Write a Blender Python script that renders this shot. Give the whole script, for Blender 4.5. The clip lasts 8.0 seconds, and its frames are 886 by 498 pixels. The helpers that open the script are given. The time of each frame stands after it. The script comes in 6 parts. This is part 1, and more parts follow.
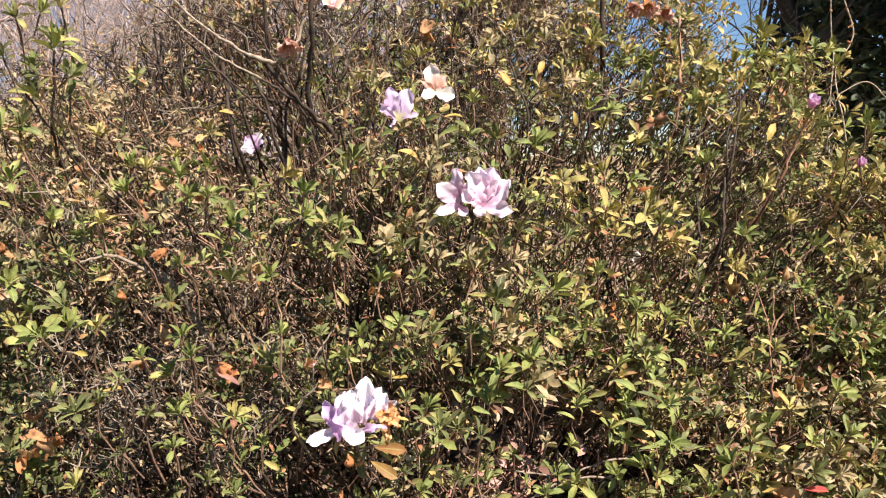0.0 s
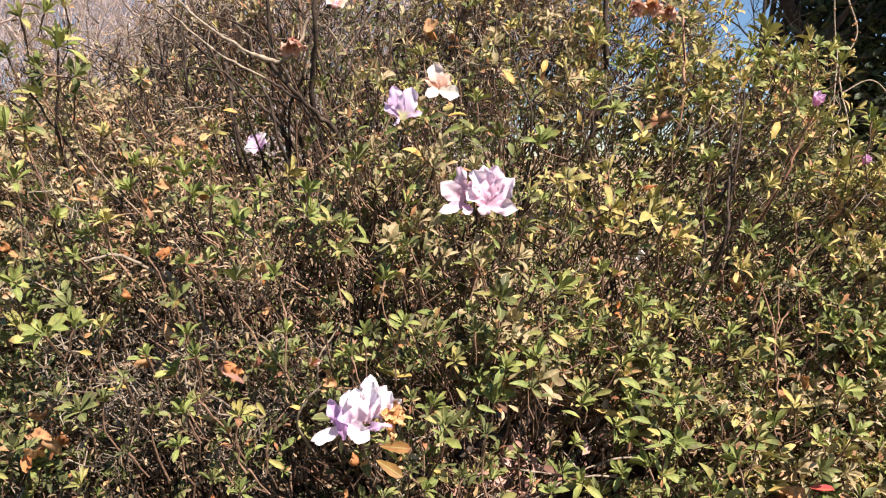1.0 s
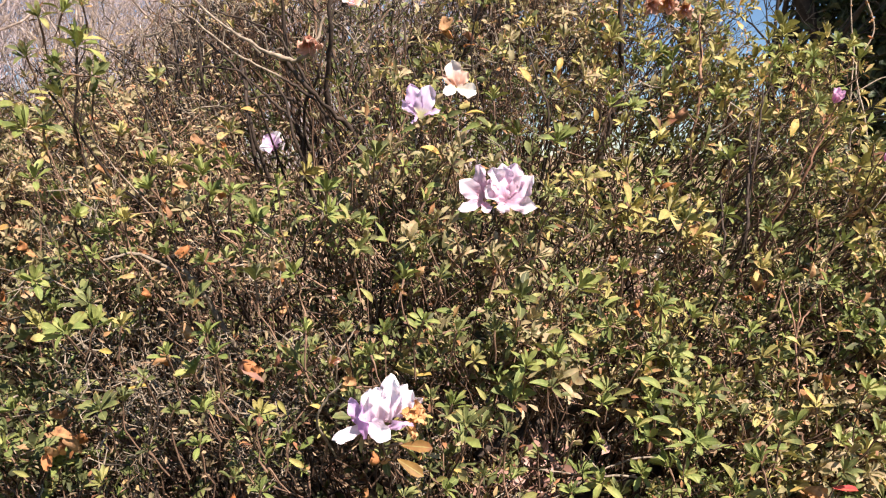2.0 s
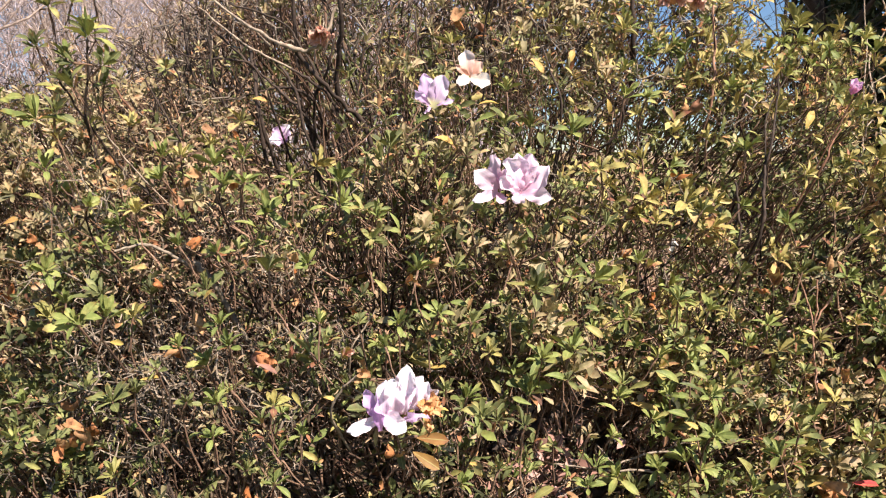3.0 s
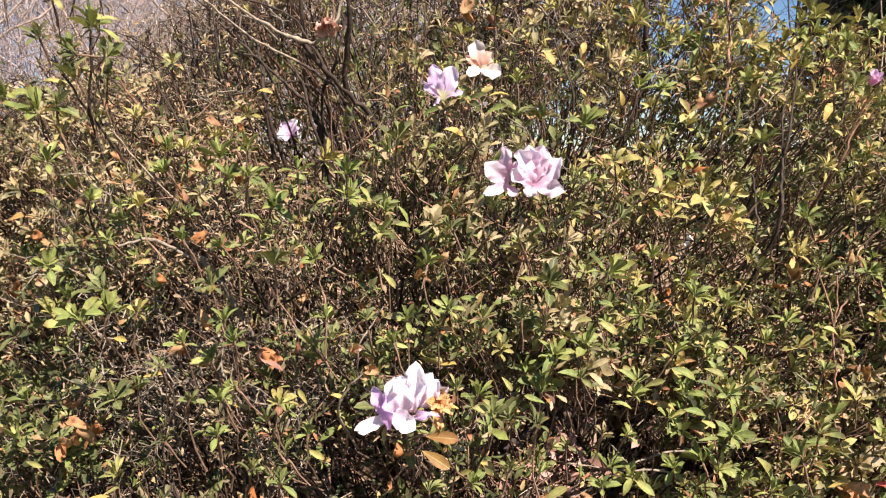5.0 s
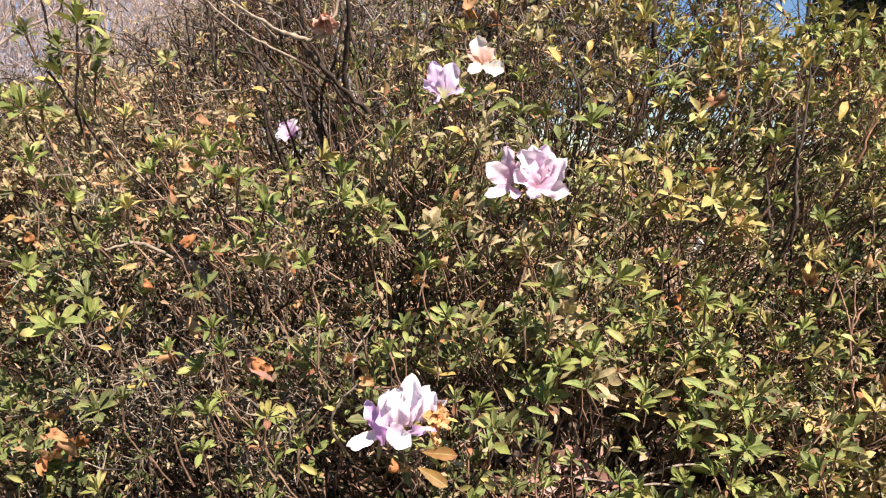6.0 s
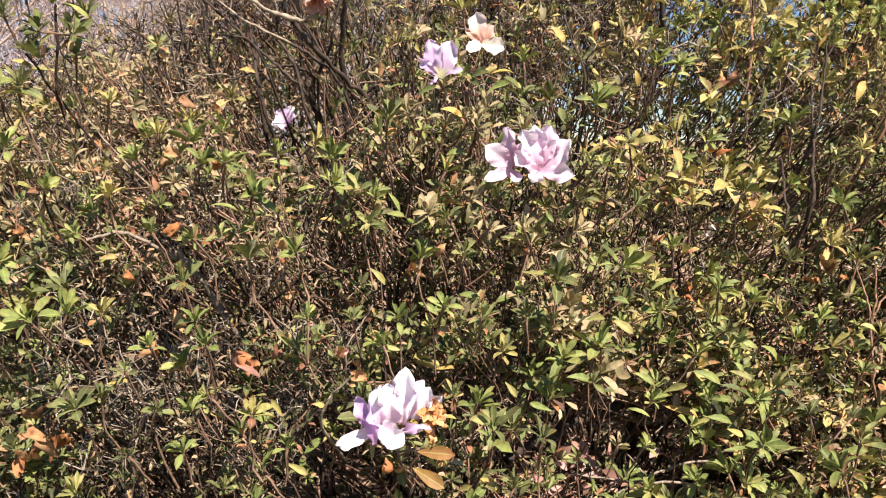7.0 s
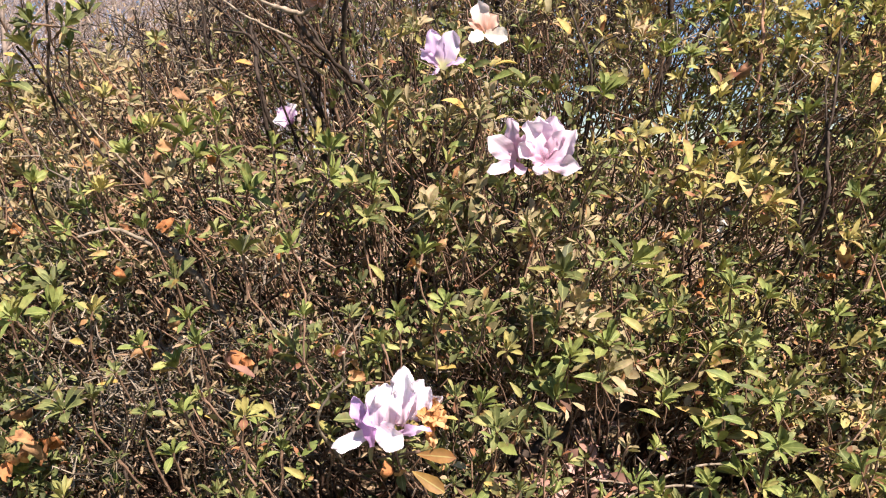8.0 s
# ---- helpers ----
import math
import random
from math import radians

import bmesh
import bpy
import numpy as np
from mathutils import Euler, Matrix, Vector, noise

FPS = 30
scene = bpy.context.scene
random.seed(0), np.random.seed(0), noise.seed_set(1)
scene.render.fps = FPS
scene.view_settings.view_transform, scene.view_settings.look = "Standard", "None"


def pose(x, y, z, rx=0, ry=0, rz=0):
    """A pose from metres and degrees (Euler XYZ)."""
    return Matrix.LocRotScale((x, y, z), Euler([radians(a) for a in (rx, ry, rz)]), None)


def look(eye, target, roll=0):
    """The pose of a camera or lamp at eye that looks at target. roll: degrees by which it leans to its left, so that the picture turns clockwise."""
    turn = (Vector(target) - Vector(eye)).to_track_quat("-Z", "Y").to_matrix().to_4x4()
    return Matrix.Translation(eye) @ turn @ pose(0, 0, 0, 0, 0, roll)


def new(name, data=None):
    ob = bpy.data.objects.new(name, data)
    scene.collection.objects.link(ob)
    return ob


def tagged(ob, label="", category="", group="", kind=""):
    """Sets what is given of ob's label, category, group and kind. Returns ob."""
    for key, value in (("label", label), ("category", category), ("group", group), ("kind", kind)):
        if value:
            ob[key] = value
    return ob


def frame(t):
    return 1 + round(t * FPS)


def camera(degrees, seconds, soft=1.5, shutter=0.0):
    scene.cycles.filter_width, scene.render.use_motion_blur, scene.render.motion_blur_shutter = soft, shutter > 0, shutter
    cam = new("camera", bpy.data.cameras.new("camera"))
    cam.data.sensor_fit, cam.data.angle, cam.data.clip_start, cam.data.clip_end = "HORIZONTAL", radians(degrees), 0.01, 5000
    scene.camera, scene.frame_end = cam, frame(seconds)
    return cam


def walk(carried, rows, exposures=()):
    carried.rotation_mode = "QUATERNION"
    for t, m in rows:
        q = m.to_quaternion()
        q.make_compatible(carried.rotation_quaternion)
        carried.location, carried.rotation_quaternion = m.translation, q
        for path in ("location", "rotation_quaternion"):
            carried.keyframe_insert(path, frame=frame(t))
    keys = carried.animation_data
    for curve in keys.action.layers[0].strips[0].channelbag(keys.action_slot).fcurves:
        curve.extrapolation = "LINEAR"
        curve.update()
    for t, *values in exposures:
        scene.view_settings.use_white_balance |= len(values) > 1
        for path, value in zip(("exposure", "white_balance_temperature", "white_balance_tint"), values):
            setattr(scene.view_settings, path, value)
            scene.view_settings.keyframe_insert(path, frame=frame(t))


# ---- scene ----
PATH = [
    (0.0, pose(0.0021, 0.0068, 1.2472, 83.028, -0.011, -0.090)),
    (0.5, pose(0.0027, 0.0065, 1.2473, 83.007, 0.039, -0.045)),
    (1.0, pose(-0.0005, 0.0078, 1.2446, 83.040, 0.109, 0.098)),
    (1.5, pose(-0.0062, 0.0095, 1.2441, 83.037, 0.203, 0.470)),
    (3.0, pose(-0.0286, 0.0260, 1.2312, 82.805, 0.262, 1.193)),
    (3.5, pose(-0.0309, 0.0334, 1.2263, 82.448, 0.231, 1.309)),
    (4.0, pose(-0.0371, 0.0399, 1.2235, 82.184, 0.362, 1.438)),
    (4.5, pose(-0.0350, 0.0447, 1.2229, 82.193, 0.398, 1.630)),
    (4.7, pose(-0.0313, 0.0471, 1.2200, 82.423, 0.423, 1.765)),
    (5.8, pose(-0.0282, 0.0874, 1.2255, 82.906, 0.392, 2.175)),
    (6.0, pose(-0.0209, 0.1021, 1.2193, 82.810, 0.454, 2.400)),
    (6.5, pose(-0.0167, 0.1349, 1.2108, 82.394, 0.578, 2.746)),
    (7.0, pose(-0.0091, 0.1579, 1.2044, 82.283, 0.951, 2.946)),
    (7.5, pose(-0.0063, 0.1705, 1.2051, 82.728, 1.087, 3.283)),
    (8.0, pose(-0.0027, 0.1916, 1.1900, 82.512, 1.258, 3.525)),
]
cam = camera(60, 8.0, soft=1.18)
walk(cam, PATH, exposures=[(0.0, 1.19), (8.0, 1.19)])

# ---- world, sun ----
SUN_DIR = Vector((0.42, -0.50, 0.757)).normalized()
world = bpy.data.worlds.new("world")
scene.world = world
world.use_nodes = True
wn = world.node_tree.nodes
sky = wn.new("ShaderNodeTexSky")
sky.sky_type, sky.sun_disc = "NISHITA", False
sky.dust_density, sky.ozone_density, sky.altitude = 0.1, 5.0, 1200
sky.sun_elevation = math.asin(SUN_DIR.z)
sky.sun_rotation = math.atan2(SUN_DIR.x, SUN_DIR.y)
wn["Background"].inputs[1].default_value = 0.055
world.node_tree.links.new(sky.outputs[0], wn["Background"].inputs[0])
sun = new("sun", bpy.data.lights.new("sun", "SUN"))
sun.data.energy, sun.data.angle, sun.data.color = 5.0, radians(0.5), (1.0, 0.885, 0.79)
sun.matrix_world = look(SUN_DIR * 20, (0, 0, 0))

rng = np.random.default_rng(7)


# ---- materials ----
def node_material(name, roughness=0.6, specular=0.4):
    m = bpy.data.materials.new(name)
    m.use_nodes = True
    b = m.node_tree.nodes["Principled BSDF"]
    b.inputs["Roughness"].default_value = roughness
    b.inputs["Specular IOR Level"].default_value = specular
    return m, m.node_tree.nodes, m.node_tree.links, b


def ramp(nodes, stops):
    r = nodes.new("ShaderNodeValToRGB")
    e = r.color_ramp.elements
    while len(e) < len(stops):
        e.new(0.5)
    for el, (p, c) in zip(e, stops):
        el.position, el.color = p, (*c, 1)
    return r


def mixed(nodes, links, fac, a, b, mode="MIX"):
    n = nodes.new("ShaderNodeMix")
    n.data_type, n.blend_type = "RGBA", mode
    for socket, value in ((n.inputs[0], fac), (n.inputs[6], a), (n.inputs[7], b)):
        if isinstance(value, (int, float)):
            socket.default_value = value
        elif isinstance(value, tuple):
            socket.default_value = (*value, 1)
        else:
            links.new(value, socket)
    return n.outputs[2]


def noise_tex(nodes, links, scale, detail=4.0, coord="Object"):
    tc = nodes.new("ShaderNodeNewGeometry" if coord == "Position" else "ShaderNodeTexCoord")
    n = nodes.new("ShaderNodeTexNoise")
    n.inputs["Scale"].default_value, n.inputs["Detail"].default_value = scale, detail
    links.new(tc.outputs[coord], n.inputs["Vector"])
    return n.outputs["Fac"]


def add_bump(nodes, links, b, height, strength, distance):
    n = nodes.new("ShaderNodeBump")
    n.inputs["Strength"].default_value, n.inputs["Distance"].default_value = strength, distance
    links.new(height, n.inputs["Height"])
    links.new(n.outputs[0], b.inputs["Normal"])


def leaf_material(name, stops, spot=(0.16, 0.07, 0.02), spots=0.5, translucent=0.15, roughness=0.52, scale=150.0, coherent=1.0):
    """A leaf: one tone out of the ramp per leaf, mottling, brown spots, and light that shines through."""
    m, n, l, b = node_material(name, roughness, 0.2)
    geo, info = n.new("ShaderNodeNewGeometry"), n.new("ShaderNodeObjectInfo")
    add, fract = n.new("ShaderNodeMath"), n.new("ShaderNodeMath")
    add.operation, fract.operation = "ADD", "FRACT"
    l.new(geo.outputs["Random Per Island"], add.inputs[0])
    l.new(info.outputs["Random"], add.inputs[1])
    l.new(add.outputs[0], fract.inputs[0])
    # leaves of one shoot are alike: a slow change over the shrub, and a little from leaf to leaf
    place = n.new("ShaderNodeTexNoise")
    place.inputs["Scale"].default_value, place.inputs["Detail"].default_value = 20.0, 1.0
    l.new(geo.outputs["Position"], place.inputs["Vector"])
    slow, tone_value = n.new("ShaderNodeMath"), n.new("ShaderNodeMath")
    slow.operation, tone_value.operation = "MULTIPLY_ADD", "MULTIPLY_ADD"
    l.new(place.outputs["Fac"], slow.inputs[0])
    slow.inputs[1].default_value, slow.inputs[2].default_value = 1.7 * coherent, 0.5 - 0.85 * coherent - 0.5 * (1 - 0.55 * coherent)
    l.new(fract.outputs[0], tone_value.inputs[0])
    tone_value.inputs[1].default_value = 1 - 0.55 * coherent
    l.new(slow.outputs[0], tone_value.inputs[2])
    r = ramp(n, [(p, (c[0] * 1.09, c[1] * 0.985, c[2] * 1.38)) for p, c in stops])
    l.new(tone_value.outputs[0], r.inputs[0])
    fine = noise_tex(n, l, scale, 4.0, "Position")
    tone = ramp(n, [(0.3, (0.72, 0.72, 0.72)), (0.72, (1.12, 1.12, 1.06))])
    l.new(fine, tone.inputs[0])
    base = mixed(n, l, 1.0, r.outputs[0], tone.outputs[0], "MULTIPLY")
    patch = ramp(n, [(0.60, (0, 0, 0)), (0.70, (spots, spots, spots))])
    l.new(noise_tex(n, l, scale * 0.45, 3.0, "Position"), patch.inputs[0])
    colour = mixed(n, l, patch.outputs[0], base, spot)
    # pale midrib, darker along its sides, and a tip that browns
    tc, sep = n.new("ShaderNodeTexCoord"), n.new("ShaderNodeSeparateXYZ")
    l.new(tc.outputs["UV"], sep.inputs[0])
    rib = ramp(n, [(0.44, (0, 0, 0)), (0.49, (0.5, 0.5, 0.5)), (0.51, (0.5, 0.5, 0.5)), (0.56, (0, 0, 0))])
    l.new(sep.outputs[1], rib.inputs[0])
    colour = mixed(n, l, rib.outputs[0], colour, (0.42, 0.42, 0.16))
    end = n.new("ShaderNodeMath")
    end.operation = "MULTIPLY"
    brown = ramp(n, [(0.78, (0, 0, 0)), (1.0, (1, 1, 1))])
    l.new(sep.outputs[0], brown.inputs[0])
    l.new(brown.outputs[0], end.inputs[0])
    l.new(fract.outputs[0], end.inputs[1])
    colour = mixed(n, l, end.outputs[0], colour, spot)
    l.new(colour, b.inputs["Base Color"])
    add_bump(n, l, b, fine, 0.4, 0.002)
    t, mix = n.new("ShaderNodeBsdfTranslucent"), n.new("ShaderNodeMixShader")
    l.new(mixed(n, l, 0.35, colour, (0.50, 0.50, 0.09), "MIX"), t.inputs["Color"])
    mix.inputs[0].default_value = translucent
    l.new(b.outputs[0], mix.inputs[1])
    l.new(t.outputs[0], mix.inputs[2])
    l.new(mix.outputs[0], n["Material Output"].inputs[0])
    return m


def bark_material(name, dark, light, scale=60.0, roughness=0.8):
    m, n, l, b = node_material(name, roughness, 0.25)
    geo = n.new("ShaderNodeNewGeometry")
    r = ramp(n, [(0.0, dark), (1.0, light)])
    l.new(geo.outputs["Random Per Island"], r.inputs[0])
    fine = noise_tex(n, l, scale, 6.0)
    tone = ramp(n, [(0.3, (0.5, 0.48, 0.46)), (0.7, (1.45, 1.4, 1.35))])
    l.new(fine, tone.inputs[0])
    l.new(mixed(n, l, 1.0, r.outputs[0], tone.outputs[0], "MULTIPLY"), b.inputs["Base Color"])
    add_bump(n, l, b, fine, 0.6, 0.003)
    return m


def petal_material(name, inner, outer, translucent=0.35, throat=None):
    """A petal: paler towards the rim, veined, thin enough for light to pass."""
    m, n, l, b = node_material(name, 0.55, 0.3)
    tc, sep = n.new("ShaderNodeTexCoord"), n.new("ShaderNodeSeparateXYZ")
    l.new(tc.outputs["UV"], sep.inputs[0])
    throat = throat or tuple(0.88 * c for c in inner)
    r = ramp(n, [(0.0, throat), (0.16, throat), (0.34, inner), (0.80, outer), (1.0, outer)])
    l.new(sep.outputs[0], r.inputs[0])
    wave = n.new("ShaderNodeTexWave")
    wave.bands_direction = "Y"
    wave.inputs["Scale"].default_value, wave.inputs["Distortion"].default_value = 2.6, 2.0
    l.new(tc.outputs["UV"], wave.inputs["Vector"])
    tone = ramp(n, [(0.0, (0.975, 0.965, 0.975)), (1.0, (1, 1, 1))])
    l.new(wave.outputs["Fac"], tone.inputs[0])
    colour = mixed(n, l, 1.0, r.outputs[0], tone.outputs[0], "MULTIPLY")
    l.new(colour, b.inputs["Base Color"])
    add_bump(n, l, b, wave.outputs["Fac"], 0.12, 0.0006)
    t, mix = n.new("ShaderNodeBsdfTranslucent"), n.new("ShaderNodeMixShader")
    l.new(colour, t.inputs["Color"])
    mix.inputs[0].default_value = translucent
    l.new(b.outputs[0], mix.inputs[1])
    l.new(t.outputs[0], mix.inputs[2])
    l.new(mix.outputs[0], n["Material Output"].inputs[0])
    return m


OLIVE = leaf_material("olive_leaf", [
    (0.0, (0.045, 0.052, 0.02)), (0.28, (0.09, 0.108, 0.035)), (0.55, (0.150, 0.188, 0.052)), (0.78, (0.25, 0.285, 0.08)),
    (0.94, (0.36, 0.34, 0.10)), (0.98, (0.34, 0.25, 0.09)), (1.0, (0.26, 0.13, 0.05))])
YELLOWISH = leaf_material("yellowish_leaf", [
    (0.0, (0.08, 0.09, 0.03)), (0.25, (0.23, 0.23, 0.06)), (0.5, (0.38, 0.36, 0.09)), (0.70, (0.50, 0.45, 0.13)),
    (0.85, (0.42, 0.28, 0.10)), (0.95, (0.28, 0.13, 0.06))])
FADED = leaf_material("faded_leaf", [
    (0.0, (0.08, 0.09, 0.03)), (0.22, (0.18, 0.18, 0.065)), (0.45, (0.30, 0.275, 0.11)), (0.66, (0.39, 0.335, 0.14)),
    (0.84, (0.44, 0.375, 0.175)), (0.95, (0.36, 0.20, 0.07))], spots=0.35)
TAN = leaf_material("tan_fleck", [(0.0, (0.10, 0.065, 0.035)), (0.2, (0.22, 0.15, 0.075)), (0.45, (0.36, 0.275, 0.12)), (0.75, (0.46, 0.385, 0.18)), (1.0, (0.34, 0.19, 0.075))], spots=0.2, translucent=0.1, roughness=0.7, coherent=0.0)
DULL = leaf_material("dull_scrap", [(0.0, (0.06, 0.045, 0.025)), (0.35, (0.15, 0.12, 0.055)), (0.7, (0.25, 0.21, 0.09)), (1.0, (0.34, 0.25, 0.12))],
    spots=0.4, translucent=0.1, roughness=0.7, coherent=0.0)
FRESH = leaf_material("fresh_leaf", [
    (0.0, (0.09, 0.12, 0.033)), (0.4, (0.17, 0.23, 0.05)), (0.75, (0.265, 0.32, 0.073)), (1.0, (0.37, 0.37, 0.098))], spots=0.25)
LIME = leaf_material("lime_leaf", [
    (0.0, (0.19, 0.21, 0.052)), (0.5, (0.29, 0.30, 0.075)), (1.0, (0.38, 0.35, 0.092))], spots=0.3)
RED = leaf_material("red_leaf", [(0.0, (0.50, 0.07, 0.05)), (1.0, (0.58, 0.13, 0.08))], spot=(0.3, 0.04, 0.03), spots=0.5, scale=120.0)
YELLOW_BROWN = leaf_material("yellow_brown_leaf", [(0.0, (0.25, 0.17, 0.035)), (1.0, (0.24, 0.12, 0.035))], spot=(0.20, 0.07, 0.03), spots=0.9, scale=110.0)
YELLOW = leaf_material("yellow_leaf", [(0.0, (0.46, 0.38, 0.08)), (0.6, (0.50, 0.36, 0.08)), (1.0, (0.44, 0.25, 0.07))], spots=0.8)
RUST = leaf_material("rust_leaf", [
    (0.0, (0.41, 0.165, 0.042)), (0.4, (0.43, 0.215, 0.07)), (0.7, (0.45, 0.30, 0.11)), (1.0, (0.22, 0.10, 0.05))],
    spot=(0.13, 0.05, 0.03), spots=0.75, translucent=0.15, roughness=0.7, scale=170.0, coherent=0.0)
WITHERED = leaf_material("withered_leaf", [
    (0.0, (0.12, 0.07, 0.035)), (0.3, (0.32, 0.15, 0.055)), (0.55, (0.40, 0.25, 0.085)), (0.8, (0.46, 0.38, 0.14)), (1.0, (0.22, 0.10, 0.05))],
    spots=0.8, translucent=0.15, roughness=0.65, coherent=0.0)
LITTER = leaf_material("litter_leaf", [
    (0.0, (0.16, 0.09, 0.05)), (0.35, (0.30, 0.18, 0.10)), (0.7, (0.44, 0.28, 0.17)), (1.0, (0.50, 0.36, 0.24))],
    translucent=0.05, roughness=0.75, scale=40.0, coherent=0.0)
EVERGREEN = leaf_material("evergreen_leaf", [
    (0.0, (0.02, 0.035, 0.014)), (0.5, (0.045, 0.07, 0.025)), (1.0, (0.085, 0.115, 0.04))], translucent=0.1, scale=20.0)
TWIG = bark_material("twig_bark", (0.026, 0.0155, 0.012), (0.33, 0.21, 0.145), 120.0)
GREY_TWIG = bark_material("grey_twig", (0.05, 0.040, 0.032), (0.40, 0.335, 0.265), 120.0)
DARK_BARK = bark_material("dark_bark", (0.03, 0.022, 0.018), (0.08, 0.058, 0.046), 80.0)
PALE_BARK = bark_material("pale_bark", (0.24, 0.19, 0.14), (0.38, 0.31, 0.24), 90.0)
RED_STEM = bark_material("red_stem", (0.13, 0.065, 0.042), (0.21, 0.11, 0.07), 90.0)
ROSE_STEM = bark_material("rose_stem", (0.24, 0.13, 0.085), (0.44, 0.27, 0.19), 90.0)
# darker than bark itself: the trunk's shade is put into the colour
SHADE_DARK_BARK = bark_material("shade_dark_bark", (0.016, 0.013, 0.011), (0.036, 0.030, 0.025), 14.0)
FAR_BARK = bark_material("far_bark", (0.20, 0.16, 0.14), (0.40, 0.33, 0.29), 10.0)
# the pale lilac haze of distance is mixed into this twig colour
WOOD_HAZE = bark_material("haze_tinted_twigs", (0.30, 0.26, 0.28), (0.52, 0.46, 0.49), 3.0)
# deeper pink for petals turned from the sun: their shade is in the colour
SHADED_PINK = petal_material("shaded_pink_petal", (0.74, 0.44, 0.58), (0.85, 0.66, 0.79))
BLUSH = petal_material("blush_petal", (0.80, 0.56, 0.70), (0.91, 0.79, 0.88))
# lilac lightened for the sunlit petal, with the flower's own yellow throat
LIT_LILAC = petal_material("lit_lilac_petal", (0.78, 0.60, 0.80), (0.85, 0.70, 0.89), throat=(0.74, 0.70, 0.38))
LILAC = petal_material("lilac_petal", (0.72, 0.50, 0.74), (0.82, 0.62, 0.88))
WHITE = petal_material("white_pink_petal", (0.90, 0.74, 0.85), (0.95, 0.89, 0.95), 0.22)
# shaded copy of the white petal, the violet shade painted in
SHADED_VIOLET = petal_material("shaded_violet_petal", (0.62, 0.36, 0.66), (0.74, 0.50, 0.81))
PEACH = petal_material("peach_petal", (0.72, 0.38, 0.28), (0.80, 0.52, 0.42))
CREAM = petal_material("cream_petal", (0.90, 0.78, 0.66), (0.94, 0.88, 0.82))
PALE_PEACH = petal_material("pale_peach_petal", (0.82, 0.50, 0.40), (0.92, 0.80, 0.76))
MAGENTA = petal_material("magenta_petal", (0.74, 0.38, 0.60), (0.84, 0.56, 0.78))
WILTED = petal_material("wilted_petal", (0.60, 0.27, 0.09), (0.72, 0.42, 0.20), 0.25)
WILTED_PINK = petal_material("wilted_pink_petal", (0.50, 0.22, 0.15), (0.62, 0.36, 0.27), 0.25)
DRY_WHITE = petal_material("dry_white_petal", (0.70, 0.66, 0.60), (0.80, 0.78, 0.74), 0.2)
STAMEN, _n, _l, _b = node_material("stamen", 0.5)
_b.inputs["Base Color"].default_value = (0.78, 0.50, 0.60, 1)
CALYX, _n, _l, _b = node_material("calyx", 0.6)
_l.new(mixed(_n, _l, noise_tex(_n, _l, 200.0), (0.14, 0.16, 0.04), (0.26, 0.17, 0.07)), _b.inputs["Base Color"])

GROUND, _n, _l, _b = node_material("litter_ground", 0.9, 0.15)
_big = noise_tex(_n, _l, 0.35, 5.0)
_mid = noise_tex(_n, _l, 22.0, 6.0)
_r = ramp(_n, [(0.30, (0.06, 0.042, 0.03)), (0.48, (0.22, 0.145, 0.09)), (0.62, (0.42, 0.30, 0.19)), (0.78, (0.55, 0.43, 0.30))])
_l.new(_mid, _r.inputs[0])
_g = ramp(_n, [(0.50, (0, 0, 0)), (0.62, (0.6, 0.6, 0.6))])
_l.new(_big, _g.inputs[0])
# unseen ground in front: dark turf added so less light bounces into the shrubs
_where, _xyz, _dim_front = _n.new("ShaderNodeNewGeometry"), _n.new("ShaderNodeSeparateXYZ"), _n.new("ShaderNodeMapRange")
_l.new(_where.outputs["Position"], _xyz.inputs[0])
_edge = _n.new("ShaderNodeMath")
_edge.operation = "MULTIPLY_ADD"
_l.new(noise_tex(_n, _l, 2.6, 5.0), _edge.inputs[0])
_edge.inputs[1].default_value = 1.1
_l.new(_xyz.outputs[1], _edge.inputs[2])
_l.new(_edge.outputs[0], _dim_front.inputs[0])
_dim_front.inputs[1].default_value, _dim_front.inputs[2].default_value, _dim_front.inputs[3].default_value, _dim_front.inputs[4].default_value = 0.8, 1.4, 1.0, 0.0
_soil = mixed(_n, _l, _g.outputs[0], _r.outputs[0], (0.10, 0.13, 0.035))
_dim_turf = mixed(_n, _l, _mid, (0.035, 0.045, 0.012), (0.14, 0.13, 0.045))
_l.new(mixed(_n, _l, _dim_front.outputs[0], _soil, _dim_turf), _b.inputs["Base Color"])
add_bump(_n, _l, _b, _mid, 0.9, 0.03)


# ---- mesh helpers ----
def raw_mesh(name, verts, tris, material, uvs=None, smooth=True):
    verts, tris = np.asarray(verts, np.float32).reshape(-1, 3), np.asarray(tris, np.int32).reshape(-1, 3)
    me = bpy.data.meshes.new(name)
    me.vertices.add(len(verts))
    me.vertices.foreach_set("co", verts.ravel())
    me.loops.add(tris.size)
    me.loops.foreach_set("vertex_index", tris.ravel())
    me.polygons.add(len(tris))
    me.polygons.foreach_set("loop_start", np.arange(0, tris.size, 3, dtype=np.int32))
    me.polygons.foreach_set("use_smooth", np.full(len(tris), smooth))
    if uvs is not None:
        layer = me.uv_layers.new(name="UVMap")
        layer.data.foreach_set("uv", np.asarray(uvs, np.float32)[tris.ravel()].ravel())
    me.update(calc_edges=True)
    me.validate()
    me.materials.append(material)
    return me


def part(name, mesh, parent, m=None, label="", kind=""):
    """One mesh object under a thing or a part; m is its pose in the parent's space."""
    ob = new(name, mesh)
    ob.parent = parent
    if m is not None:
        ob.matrix_basis = m
    return tagged(ob, label=label, kind=kind)


